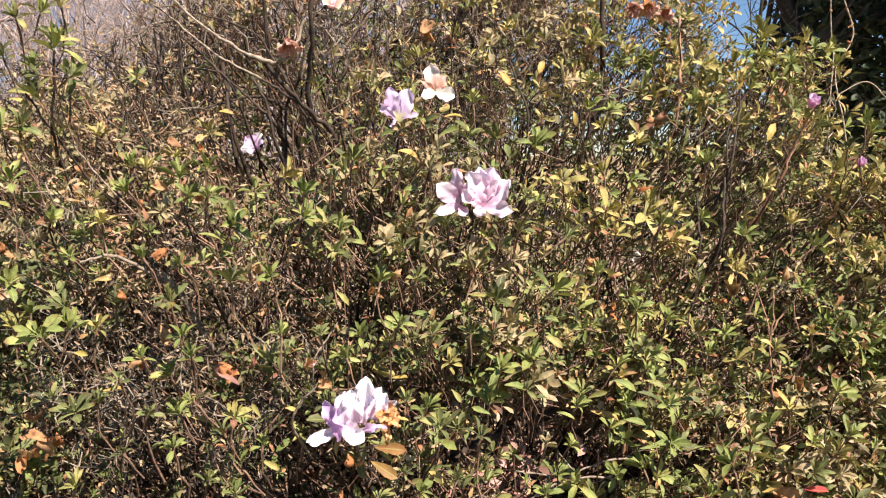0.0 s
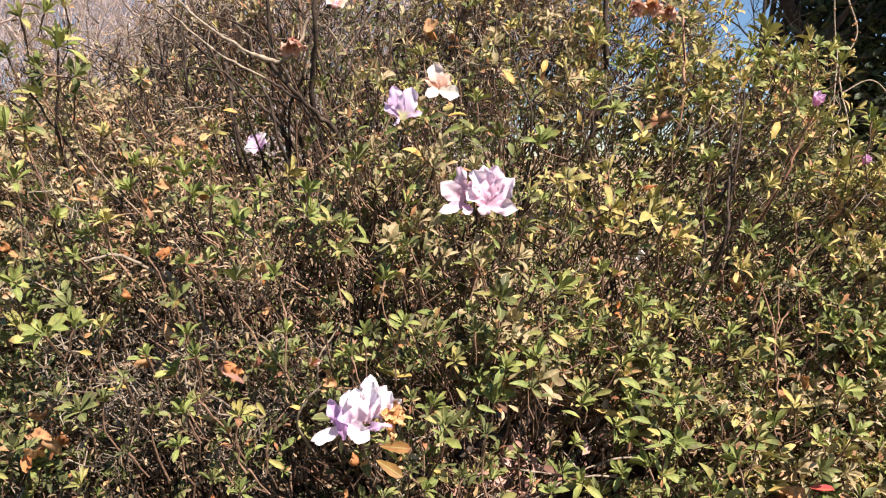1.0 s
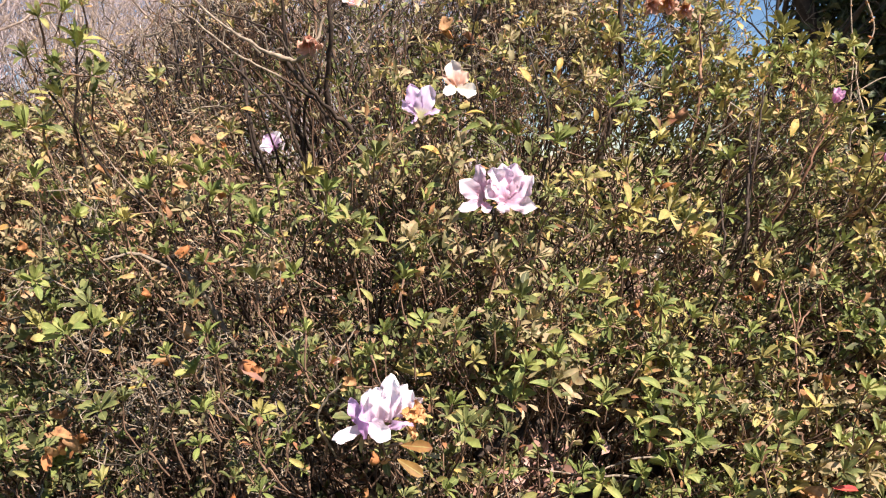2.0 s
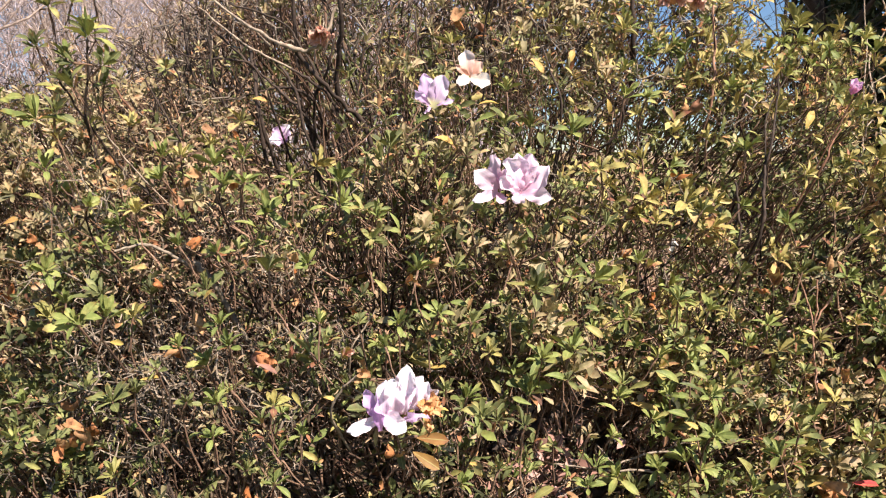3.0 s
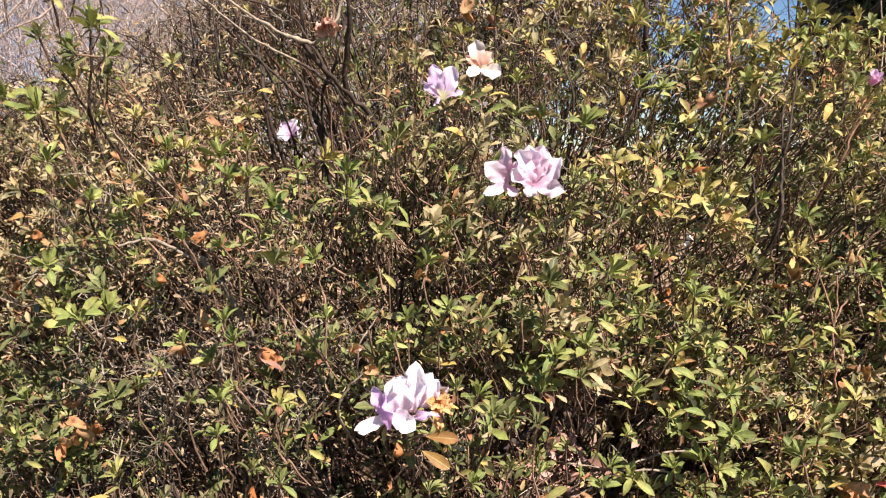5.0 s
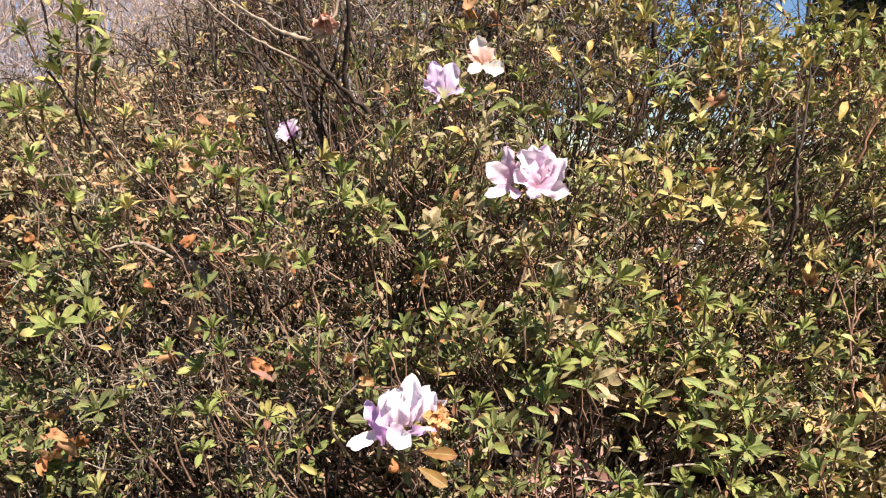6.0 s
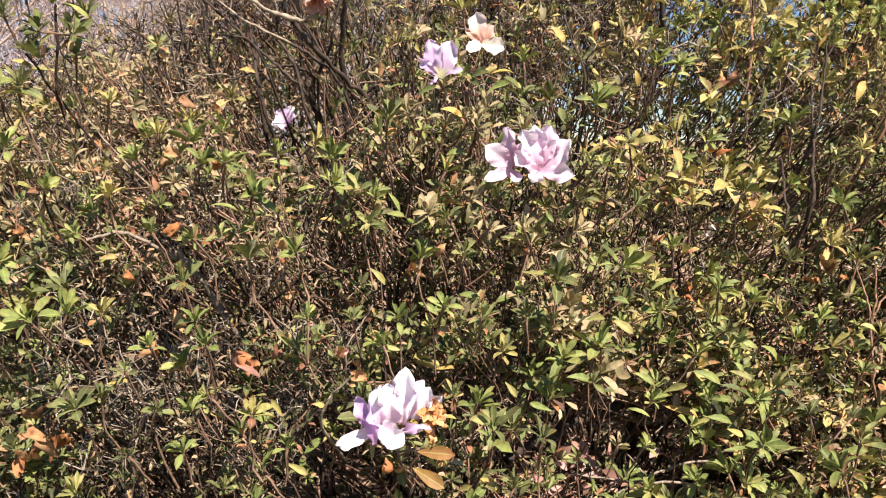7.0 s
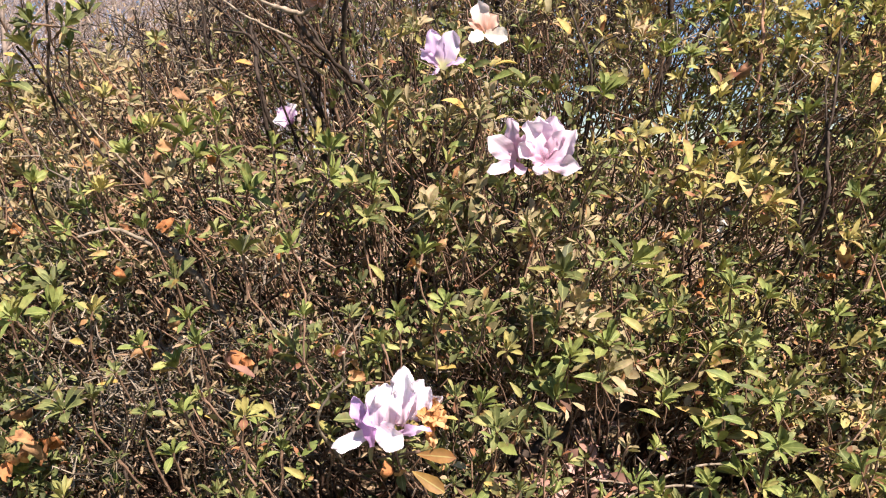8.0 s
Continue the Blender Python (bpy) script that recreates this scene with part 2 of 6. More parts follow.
def joined(shape_v, shape_t, mats, places):
    """Many copies of one small shape: turned and scaled by mats (n, 3, 3) and set at places (n, 3)."""
    v = np.einsum("nij,kj->nki", mats, shape_v) + places[:, None]
    t = shape_t[None] + (np.arange(len(mats)) * len(shape_v))[:, None, None]
    return v.reshape(-1, 3), t.reshape(-1, 3)


def tubes(paths, radii, sides=4):
    """Round tubes along paths (n, k, 3) with radii (n, k)."""
    paths, radii = np.asarray(paths, float), np.asarray(radii, float)
    n, k = paths.shape[:2]
    along = np.gradient(paths, axis=1)
    along /= np.linalg.norm(along, axis=2, keepdims=True) + 1e-9
    ref = np.where(np.abs(along[:, :1, 2:]) > 0.8, np.array([1.0, 0, 0]), np.array([0, 0, 1.0]))
    a = np.cross(along, np.broadcast_to(ref, along.shape))
    a /= np.linalg.norm(a, axis=2, keepdims=True) + 1e-9
    b = np.cross(along, a)
    ang = np.arange(sides) * 2 * np.pi / sides
    ring = a[:, :, None] * np.cos(ang)[:, None] + b[:, :, None] * np.sin(ang)[:, None]
    v = paths[:, :, None] + ring * radii[:, :, None, None]
    i, s = np.meshgrid(np.arange(k - 1), np.arange(sides), indexing="ij")
    p, q = i * sides + s, i * sides + (s + 1) % sides
    quads = np.stack([p, q, p + sides, q, q + sides, p + sides], -1).reshape(-1, 3)
    t = quads[None] + (np.arange(n) * k * sides)[:, None, None]
    return v.reshape(-1, 3), t.reshape(-1, 3)


def gather(pieces):
    vs, ts, at = [], [], 0
    for v, t in pieces:
        vs.append(v)
        ts.append(t + at)
        at += len(v)
    return np.concatenate(vs), np.concatenate(ts)


def spline(points, steps=6):
    """A smooth line through a few points."""
    p = np.asarray(points, float)
    p = np.concatenate([2 * p[:1] - p[1:2], p, 2 * p[-1:] - p[-2:-1]])
    out = []
    for i in range(1, len(p) - 2):
        for u in np.linspace(0, 1, steps, endpoint=False):
            a, b, c, d = p[i - 1:i + 3]
            out.append(0.5 * (2 * b + (c - a) * u + (2 * a - 5 * b + 4 * c - d) * u * u + (3 * b - a - 3 * c + d) * u ** 3))
    return np.array(out + [p[-2]])


def unit(v):
    return v / (np.linalg.norm(v, axis=-1, keepdims=True) + 1e-9)


def turns_along(direction, up):
    """Turns whose x runs along direction and whose z leans to up."""
    x = unit(direction)
    y = unit(np.cross(up, x))
    return np.stack([x, y, np.cross(x, y)], -1)


def leaf_shape(droop, fold, twist, width=0.18):
    """An elliptic leaf of length 1 along x with a folded midrib and a drooping tip."""
    rows = [(0.14, 0.34), (0.38, 0.72), (0.64, 1.0), (0.87, 0.74)]
    v = [(0, 0, 0)]
    for s, w in rows:
        h = width * w
        for side in (-1, 0, 1):
            y, z = side * h, fold * h * abs(side) - droop * s * s + 0.12 * s
            ca, sa = math.cos(twist * s), math.sin(twist * s)
            v.append((s, y * ca - z * sa * 0.3, z + y * sa))
    v.append((1, 0, -droop + 0.12))
    t = [(0, 2, 1), (0, 3, 2)]
    for r in range(3):
        a = 1 + 3 * r
        for c in (0, 1):
            t += [(a + c, a + c + 1, a + c + 3), (a + c + 1, a + c + 4, a + c + 3)]
    t += [(10, 11, 13), (11, 12, 13)]
    return np.array(v, float), np.array(t)


LEAF_UV = [(0.01, 0.5)] + [(s, q) for s in (0.14, 0.38, 0.64, 0.87) for q in (0.02, 0.5, 0.98)] + [(1.0, 0.5)]


def plain_leaf(droop, fold, width=0.2):
    v = [(0, 0, 0)]
    for s, w in ((0.30, 0.66), (0.72, 1.0)):
        v += [(s, side * width * w, fold * width * w * abs(side) - droop * s * s + 0.12 * s) for side in (-1, 0, 1)]
    v.append((1, 0, -droop + 0.12))
    t = [(0, 2, 1), (0, 3, 2), (1, 2, 4), (2, 5, 4), (2, 3, 5), (3, 6, 5), (4, 5, 7), (5, 6, 7)]
    return np.array(v, float), np.array(t)


PLAIN_SHAPES = [plain_leaf(0.15, 0.65, 0.155), plain_leaf(0.45, 0.6, 0.15), plain_leaf(0.0, 0.85, 0.16)]
LEAF_SHAPES = [leaf_shape(0.16, 0.6, 0.25, 0.165), leaf_shape(0.36, 0.7, -0.7, 0.155), leaf_shape(0.05, 1.0, 0.8, 0.14),
               leaf_shape(0.60, 0.5, 0.5, 0.16), leaf_shape(-0.16, 0.9, -0.5, 0.14)]


# ---- ground ----
def ground_z(x, y):
    """A planted bank: level in front, rising under the shrubs, then nearly level."""
    u = np.clip((np.asarray(y, float) - 0.3) / 1.8, 0, 1)
    return 0.30 * u * u * (3 - 2 * u) + 0.02 * np.sin(np.asarray(x) * 2.1 + 0.7) * u


def grid_mesh(name, xs, ys, material):
    gx, gy = np.meshgrid(xs, ys)
    v = np.stack([gx, gy, ground_z(gx, gy)], -1).reshape(-1, 3)
    i, j = np.meshgrid(np.arange(len(ys) - 1), np.arange(len(xs) - 1), indexing="ij")
    a = i * len(xs) + j
    t = np.stack([a, a + 1, a + len(xs), a + 1, a + len(xs) + 1, a + len(xs)], -1).reshape(-1, 3)
    return raw_mesh(name, v, t, material)


_near = np.linspace(-4, 6, 61)
_xs = np.concatenate([-np.geomspace(600, 4.5, 16), _near, np.geomspace(6.5, 600, 16)])
_ys = np.concatenate([-np.geomspace(600, 4.5, 16), _near, np.geomspace(6.5, 900, 20)])
ground = tagged(new("ground", grid_mesh("ground", _xs, _ys, GROUND)),
                label="bank of soil under tan leaf litter, with unseen dark turf added before it to cut bounced light", category="ground", kind="structure")


def leaf_litter():
    n = 6000
    x, y = rng.uniform(-2.5, 4, n), rng.uniform(0.2, 6.5, n)
    z = ground_z(x, y) + rng.uniform(0.004, 0.035, n)
    d = unit(np.stack([rng.normal(size=n), rng.normal(size=n), rng.normal(size=n) * 0.25], -1))
    up = unit(np.stack([rng.normal(size=n) * 0.4, rng.normal(size=n) * 0.4, np.ones(n)], -1))
    m = turns_along(d, up) * rng.uniform(0.03, 0.075, n)[:, None, None]
    m[:, :, 1] *= 1.6
    which = rng.integers(0, 3, n)
    p = np.stack([x, y, z], -1)
    v, t = gather([joined(*PLAIN_SHAPES[k], m[which == k], p[which == k]) for k in range(3)])
    tagged(new("leaf_litter", raw_mesh("leaf_litter", v, t, LITTER)),
           label="dry tan fallen leaves lying under the shrubs", category="leaf litter", kind="stuff")


leaf_litter()

# ---- shrubs ----
SHRUB_LABELS = (
    "dense olive-green azalea shrub with grey twigs and pink flowers",
    "taller azalea shrub behind with faded tan leaves and bare dark twigs",
    "azalea shrub with yellow-green shoot tips beside a gap of sky")
BASES = (Vector((-0.05, 1.75, 0.0)), Vector((-0.45, 2.45, 0.0)), Vector((0.95, 2.15, 0.0)))
SHRUBS = []
for label, base in zip(SHRUB_LABELS, BASES):
    base.z = float(ground_z(base.x, base.y))
    ob = new("azalea_shrub")
    ob.location = base
    SHRUBS.append(tagged(ob, label=label, category="shrub", group="azalea shrubs"))


def shrub_of(p):
    """Which of the three shrubs a place belongs to."""
    x, y = p[..., 0], p[..., 1]
    return np.where((x > 0.42) & (y > 1.5 - 0.25 * x), 2, np.where(y > 1.78, 1, 0))


def shrub_front(x, z):
    """How far off (y) the face of the shrubs stands at x and height z: steep low down, leaning back above."""
    right = np.maximum(x - 0.72, 0)
    x = np.clip(x, -0.95, 0.72)
    h = np.clip(z, 0.72, 1.52) - 1
    y = (1.1 + 0.423 * x + 0.414 * h + 0.445 * x * x - 0.143 * x * h + 0.387 * h * h + 0.15 * x * x * h
         + 3.085 * h ** 3 + 0.65 * x * h * h - 0.698 * x ** 3)
    return y + 0.45 * right + np.maximum(z - 1.52, 0) * 1.2 + np.maximum(0.72 - z, 0) * 0.25


def shrub_top(x, y):
    """The shrubs' outline: high in the middle, a notch of sky, lower beyond it."""
    return np.interp(x / np.maximum(y, 1.0) * 2.0,
                     [-1.6, -1.0, -0.84, -0.66, -0.4, 0.58, 0.68, 0.725, 0.80, 0.845, 0.95, 1.0, 1.8],
                     [1.62, 1.60, 1.58, 1.86, 2.0, 1.96, 1.72, 1.46, 1.46, 1.55, 1.54, 1.27, 1.21])


def bump_noise(p, scale, seed):
    """Smooth noise from a few waves, about -1 to 1."""
    r = np.random.default_rng(seed)
    out = 0
    for _ in range(5):
        k = r.normal(size=3) * scale
        out = out + np.sin(p @ k + r.uniform(0, 6.28))
    return out / 2.6


def local(points, index):
    return points - np.array(BASES[index])


# places kept free in front of flowers and single leaves: x, y, z, radius
CLEAR = []
# far flowers that the sun reaches through gaps
SUNLIT = [(-0.49, 2.07, 1.285, 0.018), (0.80, 1.68, 1.36, 0.03)]
# gaps cut towards the sun, so that low litter leaves catch dapples
SUNLIT += [(0.06, 1.22, 0.730, 0.022), (0.12, 1.24, 0.720, 0.026), (0.16, 1.26, 0.690, 0.022), (0.09, 1.25, 0.675, 0.024), (0.20, 1.26, 0.710, 0.018)]


# shaded hollows in the face of the shrubs: x, y, z, radius
HOLLOWS = [
    (-0.171, 1.005, 0.821, 0.041), (-0.126, 0.996, 0.786, 0.033), (-0.199, 0.984, 0.799, 0.029), (0.039, 1.237, 1.134, 0.031), (0.009, 1.177, 1.053, 0.026),
    (-0.332, 1.153, 1.126, 0.029), (-0.254, 1.149, 1.124, 0.025), (-0.248, 1.131, 1.095, 0.02), (-0.334, 1.097, 1.027, 0.027), (-0.115, 1.116, 1.018, 0.028),
    (-0.004, 1.116, 0.92, 0.018), (-0.388, 1.133, 1.075, 0.022), (-0.496, 1.147, 1.023, 0.02),
    (0.412, 1.317, 0.903, 0.039), (0.202, 1.218, 0.919, 0.023), (0.294, 1.265, 0.916, 0.024), (0.493, 1.398, 1.036, 0.031), (-0.539, 1.09, 0.877, 0.024),
]
HOLLOWS += [
    (-0.383, 0.985, 0.813, 0.029), (-0.792, 1.333, 0.848, 0.026), (-0.649, 1.063, 0.752, 0.031), (0.391, 1.355, 1.033, 0.026),
    (0.601, 1.56, 1.213, 0.03), (0.701, 1.589, 1.224, 0.028), (-0.014, 1.491, 1.362, 0.029), (-0.085, 1.129, 1.025, 0.02), (-0.273, 1.083, 1.002, 0.021),
    (0.112, 1.308, 1.181, 0.025), (-0.541, 1.458, 1.333, 0.021), (0.198, 1.19, 0.788, 0.026), (0.252, 1.2, 0.755, 0.026),
    (0.503, 1.38, 0.922, 0.026), (0.556, 1.4, 0.912, 0.026), (0.54, 1.39, 0.944, 0.022),
    (-0.235, 0.96, 0.803, 0.028), (-0.162, 0.98, 0.785, 0.032), (-0.102, 1.0, 0.79, 0.032), (-0.313, 0.97, 0.798, 0.026), (-0.134, 1.0, 0.824, 0.026), (-0.39, 0.98, 0.789, 0.022),
    (-0.347, 1.12, 1.118, 0.026), (0.005, 1.16, 1.059, 0.024), (-0.241, 1.14, 1.126, 0.016), (-0.365, 1.06, 1.009, 0.02), (0.008, 1.22, 1.11, 0.016), (0.005, 1.12, 0.993, 0.016),
]


def in_hollow(p):
    """Whether a place lies in one of the hollows, which are deeper than wide."""
    out = np.zeros(len(p), bool)
    for x, y, z, r in HOLLOWS:
        s = p[:, 1] / y
        out |= ((p[:, 0] - x * s) / r) ** 2 + ((p[:, 2] - 1.23 - (z - 1.23) * s) / r) ** 2 + ((p[:, 1] - y - 0.04) / 0.24) ** 2 < 1
    return out


def keep_clear(x, y, z, r, reach=0.4):
    CLEAR.append((x, y, z, r, reach))


def is_open(p, slack=0.0):
    """Whether a place hides none of the kept places from the front."""
    ok = ~in_hollow(p)
    for x, y, z, r, reach in CLEAR:
        d = (y + 0.01 - p[:, 1])
        s = p[:, 1] / y
        off = np.hypot(p[:, 0] - x * s, p[:, 2] - (1.23 + (z - 1.23) * s))
        ok &= ~((d > -0.01) & (d < reach) & (off < r + slack))
    for x, y, z, r in SUNLIT:
        d = p - (x, y, z)
        s = d @ np.array(SUN_DIR)
        ok &= ~((s > 0.02) & (s < 0.8) & (np.linalg.norm(d - s[:, None] * np.array(SUN_DIR), axis=1) < r + slack))
    return ok


def open_along(start, reach):
    ok = np.ones(len(start), bool)
    for u in (0, 0.2, 0.4, 0.6, 0.8, 1.0):
        ok &= is_open(start + reach * u, 0.012)
    return ok


def whorl_leaves(p, axis, size, r, count):
    """Turns, places and lengths of the leaves round shoot tips p with their axes; three tiers, steeper inwards."""
    n = len(p)
    side = unit(np.cross(axis, r.normal(size=(n, 3))))
    other = np.cross(axis, side)
    mats, places = [], []
    for k in range(count):
        a = k * 2.4 + r.uniform(-0.35, 0.35, n)
        tier = k / max(count - 1, 1)
        lean = np.radians(67 - 48 * tier + r.normal(size=n) * 14)
        out = side * np.cos(a)[:, None] + other * np.sin(a)[:, None]
        d = out * np.sin(lean)[:, None] + axis * np.cos(lean)[:, None]
        length = size * (1.0 - 0.35 * tier) * r.uniform(0.6, 1.22, n)
        m = turns_along(d, axis + 0.01) * length[:, None, None]
        m[:, :, 1] *= (1.32 - 0.45 * tier + 0.10 * r.normal(size=n))[:, None]
        mats.append(m)
        places.append(p + axis * (0.004 + 0.010 * tier) * (size / 0.03)[:, None] + out * 0.0015)
    return np.concatenate(mats), np.concatenate(places)


# ---- things that stand out on the shrubs ----
WHORL_SPOTS = []


def leaf_meshes(material):
    return [raw_mesh("leaf", v, t, material, LEAF_UV) for v, t in LEAF_SHAPES]


LEAF_MESHES = {m.name: leaf_meshes(m) for m in (OLIVE, YELLOWISH, FADED, FRESH, LIME, YELLOW, YELLOW_BROWN, RUST, WITHERED, RED)}


def shoot_tip_mesh():
    path = np.array([[(0.001, 0.002, -0.046), (0.002, 0, -0.026), (0, 0.001, -0.008), (0, 0, 0.004), (0, 0, 0.010)]])
    v, t = tubes(path, [[0.0012, 0.0012, 0.0014, 0.0022, 0.0005]], 5)
    return raw_mesh("shoot_tip", v, t, TWIG)


TIP_MESH = shoot_tip_mesh()


def whorl_object(p, axis, size, material, count, wide=1.0):
    """A shoot tip with separate leaves round it."""
    i = int(shrub_of(p))
    ob = part("leaf_whorl", TIP_MESH, SHRUBS[i], Matrix.Translation(Vector(p) - BASES[i])
              @ Vector(axis).to_track_quat("Z", "Y").to_matrix().to_4x4())
    mats, places = whorl_leaves(np.zeros((1, 3)), np.array([[0, 0, 1.0]]), np.array([size]), rng, count)
    mats[:, :, 1] *= wide
    for k, (m, q) in enumerate(zip(mats, places)):
        old = k < 2 and rng.random() < 0.12
        m = m * 0.72 if old else m
        part("leaf", LEAF_MESHES[WITHERED.name if old else material.name][rng.integers(5)], ob, Matrix.Translation(q) @ Matrix(m.tolist()).to_4x4())


def leaf_whorl(x, y, z, size, material, count=8, lean=(0.10, -0.40, 0.90)):
    p = np.array([x, y, z])
    axis = unit(np.array(lean) + rng.normal(size=3) * 0.27)
    WHORL_SPOTS.append((p, axis))
    keep_clear(x, y, z, size * 0.85)
    whorl_object(p, axis, size * 1.06, material, count + 5, 0.98)


def single_leaf(name, x, y, z, length, material, direction, up=(0, -0.6, 0.8), wide=1.0, label="", shape=None):
    i = int(shrub_of(np.array([x, y, z])))
    m = turns_along(np.array([direction], float), np.array([up], float))[0] * length
    m[:, 1] *= wide
    keep_clear(x, y, z, length * 0.45)
    start = Vector((x, y, z)) - Vector(m[:, 0]) * 0.5 - BASES[i]
    part(name, LEAF_MESHES[material.name][rng.integers(5) if shape is None else shape], SHRUBS[i], Matrix.Translation(start) @ Matrix(m.tolist()).to_4x4(), label)


def curled_leaf_mesh(seed, material):
    """A dry leaf, curled lengthwise and across, with a crumpled rim."""
    r = np.random.default_rng(seed)
    v, nu, nv = [], 8, 5
    curl, roll = r.uniform(1.2, 2.7), r.uniform(2.0, 3.4)
    for a in range(nu):
        s = a / (nu - 1)
        w = 0.23 * math.sin(math.pi * min(0.97, 0.06 + s * 0.93)) ** 0.75
        for c in range(nv):
            q = (c / (nv - 1) - 0.5) * 2
            ang = q * roll * 0.6
            y, z = math.sin(ang) * w / 0.8, (1 - math.cos(ang)) * w / 0.6
            cx, cz = math.sin(curl * s) / curl, (1 - math.cos(curl * s)) / curl
            v.append((cx - z * math.sin(curl * s), y + r.normal() * 0.026, -cz + z * math.cos(curl * s) + r.normal() * 0.034))
    t = []
    for a in range(nu - 1):
        for c in range(nv - 1):
            k = a * nv + c
            t += [(k, k + 1, k + nv), (k + 1, k + nv + 1, k + nv)]
    return raw_mesh("dead_leaf", v, t, material)


CURLED = {m.name: [curled_leaf_mesh(s, m) for s in range(6)] for m in (RUST, LITTER)}


def dead_leaf(x, y, z, length, direction=None, label="", material=RUST):
    i = int(shrub_of(np.array([x, y, z])))
    d = direction or rng.normal(size=3) * (1, 0.5, 0.8) + (0, 0, -0.3)
    m = turns_along(np.array([d], float), np.array([rng.normal(size=3) * 0.5 + (0, -0.8, 0.5)]))[0] * length
    keep_clear(x, y, z, length * 0.5)
    start = Vector((x, y, z)) - Vector(m[:, 0]) * 0.45 - BASES[i]
    part("dead_leaf", CURLED[material.name][rng.integers(6)], SHRUBS[i], Matrix.Translation(start) @ Matrix(m.tolist()).to_4x4(), label)


def petal_mesh(length, width, opening, reflex, material, seed, ruffle=0.05, crumple=0.0):
    """One lobe of a funnel flower whose axis is z: tube below, blade bending outwards to opening degrees."""
    r = np.random.default_rng(seed)
    nu, nv = 13, 9
    ph = r.uniform(0, 6.28, 3)
    pts, h, rad = [], 0.0, 0.035
    ds = 1.0 / (nu - 1)
    v, uv = [], []
    for a in range(nu):
        s = a * ds
        bend = min(1, max(0, (s - 0.12) / 0.5))
        ang = math.radians(8 + 36 * max(0, 1 - s / 0.2) + (opening - 8) * bend * bend * (3 - 2 * bend) + reflex * max(0, s - 0.6) / 0.4)
        if a:
            rad += math.sin(ang) * ds
            h += math.cos(ang) * ds
        blade = math.sin(math.pi * min(1, 0.5 * s / 0.58 if s < 0.58 else 0.5 + 0.5 * (s - 0.58) / 0.435)) ** (0.8 if s < 0.58 else 1.0)
        w = max(width * blade, 0.012) if s > 0.3 else max(rad * 0.78, width * blade)
        for c in range(nv):
            q = (c / (nv - 1) - 0.5) * 2
            lift = ruffle * (math.sin(7 * s + ph[0] + q * 2) * abs(q) ** 1.5 + 0.6 * math.sin(15 * s + ph[1] + 3 * q) * q * q) * min(1, s * 2)
            lift += 0.16 * w * q * q - 0.05 * (1 - abs(q)) ** 3 * min(1, 2 * s) + crumple * r.normal()
            nr, nz = -math.cos(ang), math.sin(ang)
            v.append(((rad + nr * lift) * length, (q * w + crumple * r.normal()) * length, (h + nz * lift) * length))
            uv.append((s, q * 0.5 + 0.5))
    t = []
    for a in range(nu - 1):
        for c in range(nv - 1):
            k = a * nv + c
            t += [(k, k + nv, k + 1), (k + 1, k + nv, k + nv + 1)]
    return raw_mesh("petal", v, t, material, uv)


def flower(x, y, z, axis, spin, size, opening, materials, label, seed, petals=range(5), reflex=35, ruffle=0.06,
           width=0.40, crumple=0.0, clear=1.0, stamens=True, openings=None, toward=None):
    """An azalea flower on its stalk; x, y, z is the foot of its funnel, size the length of a petal."""
    i = int(shrub_of(np.array([x, y, z])))
    ax = Vector(axis).normalized()
    keep_clear(x + ax.x * size * 0.5, y + ax.y * size * 0.5, z + ax.z * size * 0.5, size * clear * (1 if y < 1.9 else 1.5), 0.4 if y < 1.4 else 1.1)
    turn = ax.to_track_quat("Z", "Y").to_matrix().to_4x4()
    if toward:
        d = turn.to_3x3().transposed() @ Vector(toward)
        spin += math.degrees(math.atan2(d.y, d.x))
    m = Matrix.Translation(Vector((x, y, z)) - BASES[i]) @ turn @ Matrix.Rotation(radians(spin), 4, "Z")
    stalk = np.array([[(0.002, 0, -0.024), (0.001, 0.001, -0.014), (0, 0, -0.005), (0, 0, -0.001), (0, 0, 0.001)]]) * size / 0.035
    v, t = tubes(stalk, np.array([[0.0011, 0.0011, 0.0018, 0.0024, 0.0010]]) * size / 0.035, 7)
    ob = part("flower", raw_mesh("flower_stalk", v, t, CALYX), SHRUBS[i], m, label)
    for k in petals:
        o = (openings or {}).get(k, opening + (7 * math.sin(seed + 2.1 * k)))
        me = petal_mesh(size * (1 + 0.06 * math.sin(seed * 3 + k)), width, o, reflex, materials[k % len(materials)], seed * 10 + k, ruffle, crumple)
        part("petal", me, ob, Matrix.Rotation(k * 2 * math.pi / 5 + 0.05 * math.sin(seed + k * 5), 4, "Z"))
    if stamens:
        r = np.random.default_rng(seed)
        lines = []
        for k in range(6):
            a, b = r.uniform(0, 6.28), r.uniform(0.05, 0.28)
            lines.append([(math.cos(a) * b * s * size + 0.06 * s * s * size, math.sin(a) * b * s * size, s * size * (0.75 if k else 0.95)) for s in (0.1, 0.4, 0.7, 0.95, 1.0)])
        v, t = tubes(lines, np.tile([[0.0003, 0.0003, 0.0003, 0.0003, 0.0006]], (6, 1)), 4)
        part("stamen", raw_mesh("stamen", v, t, STAMEN), ob, label="thin pink stamens")
    return ob


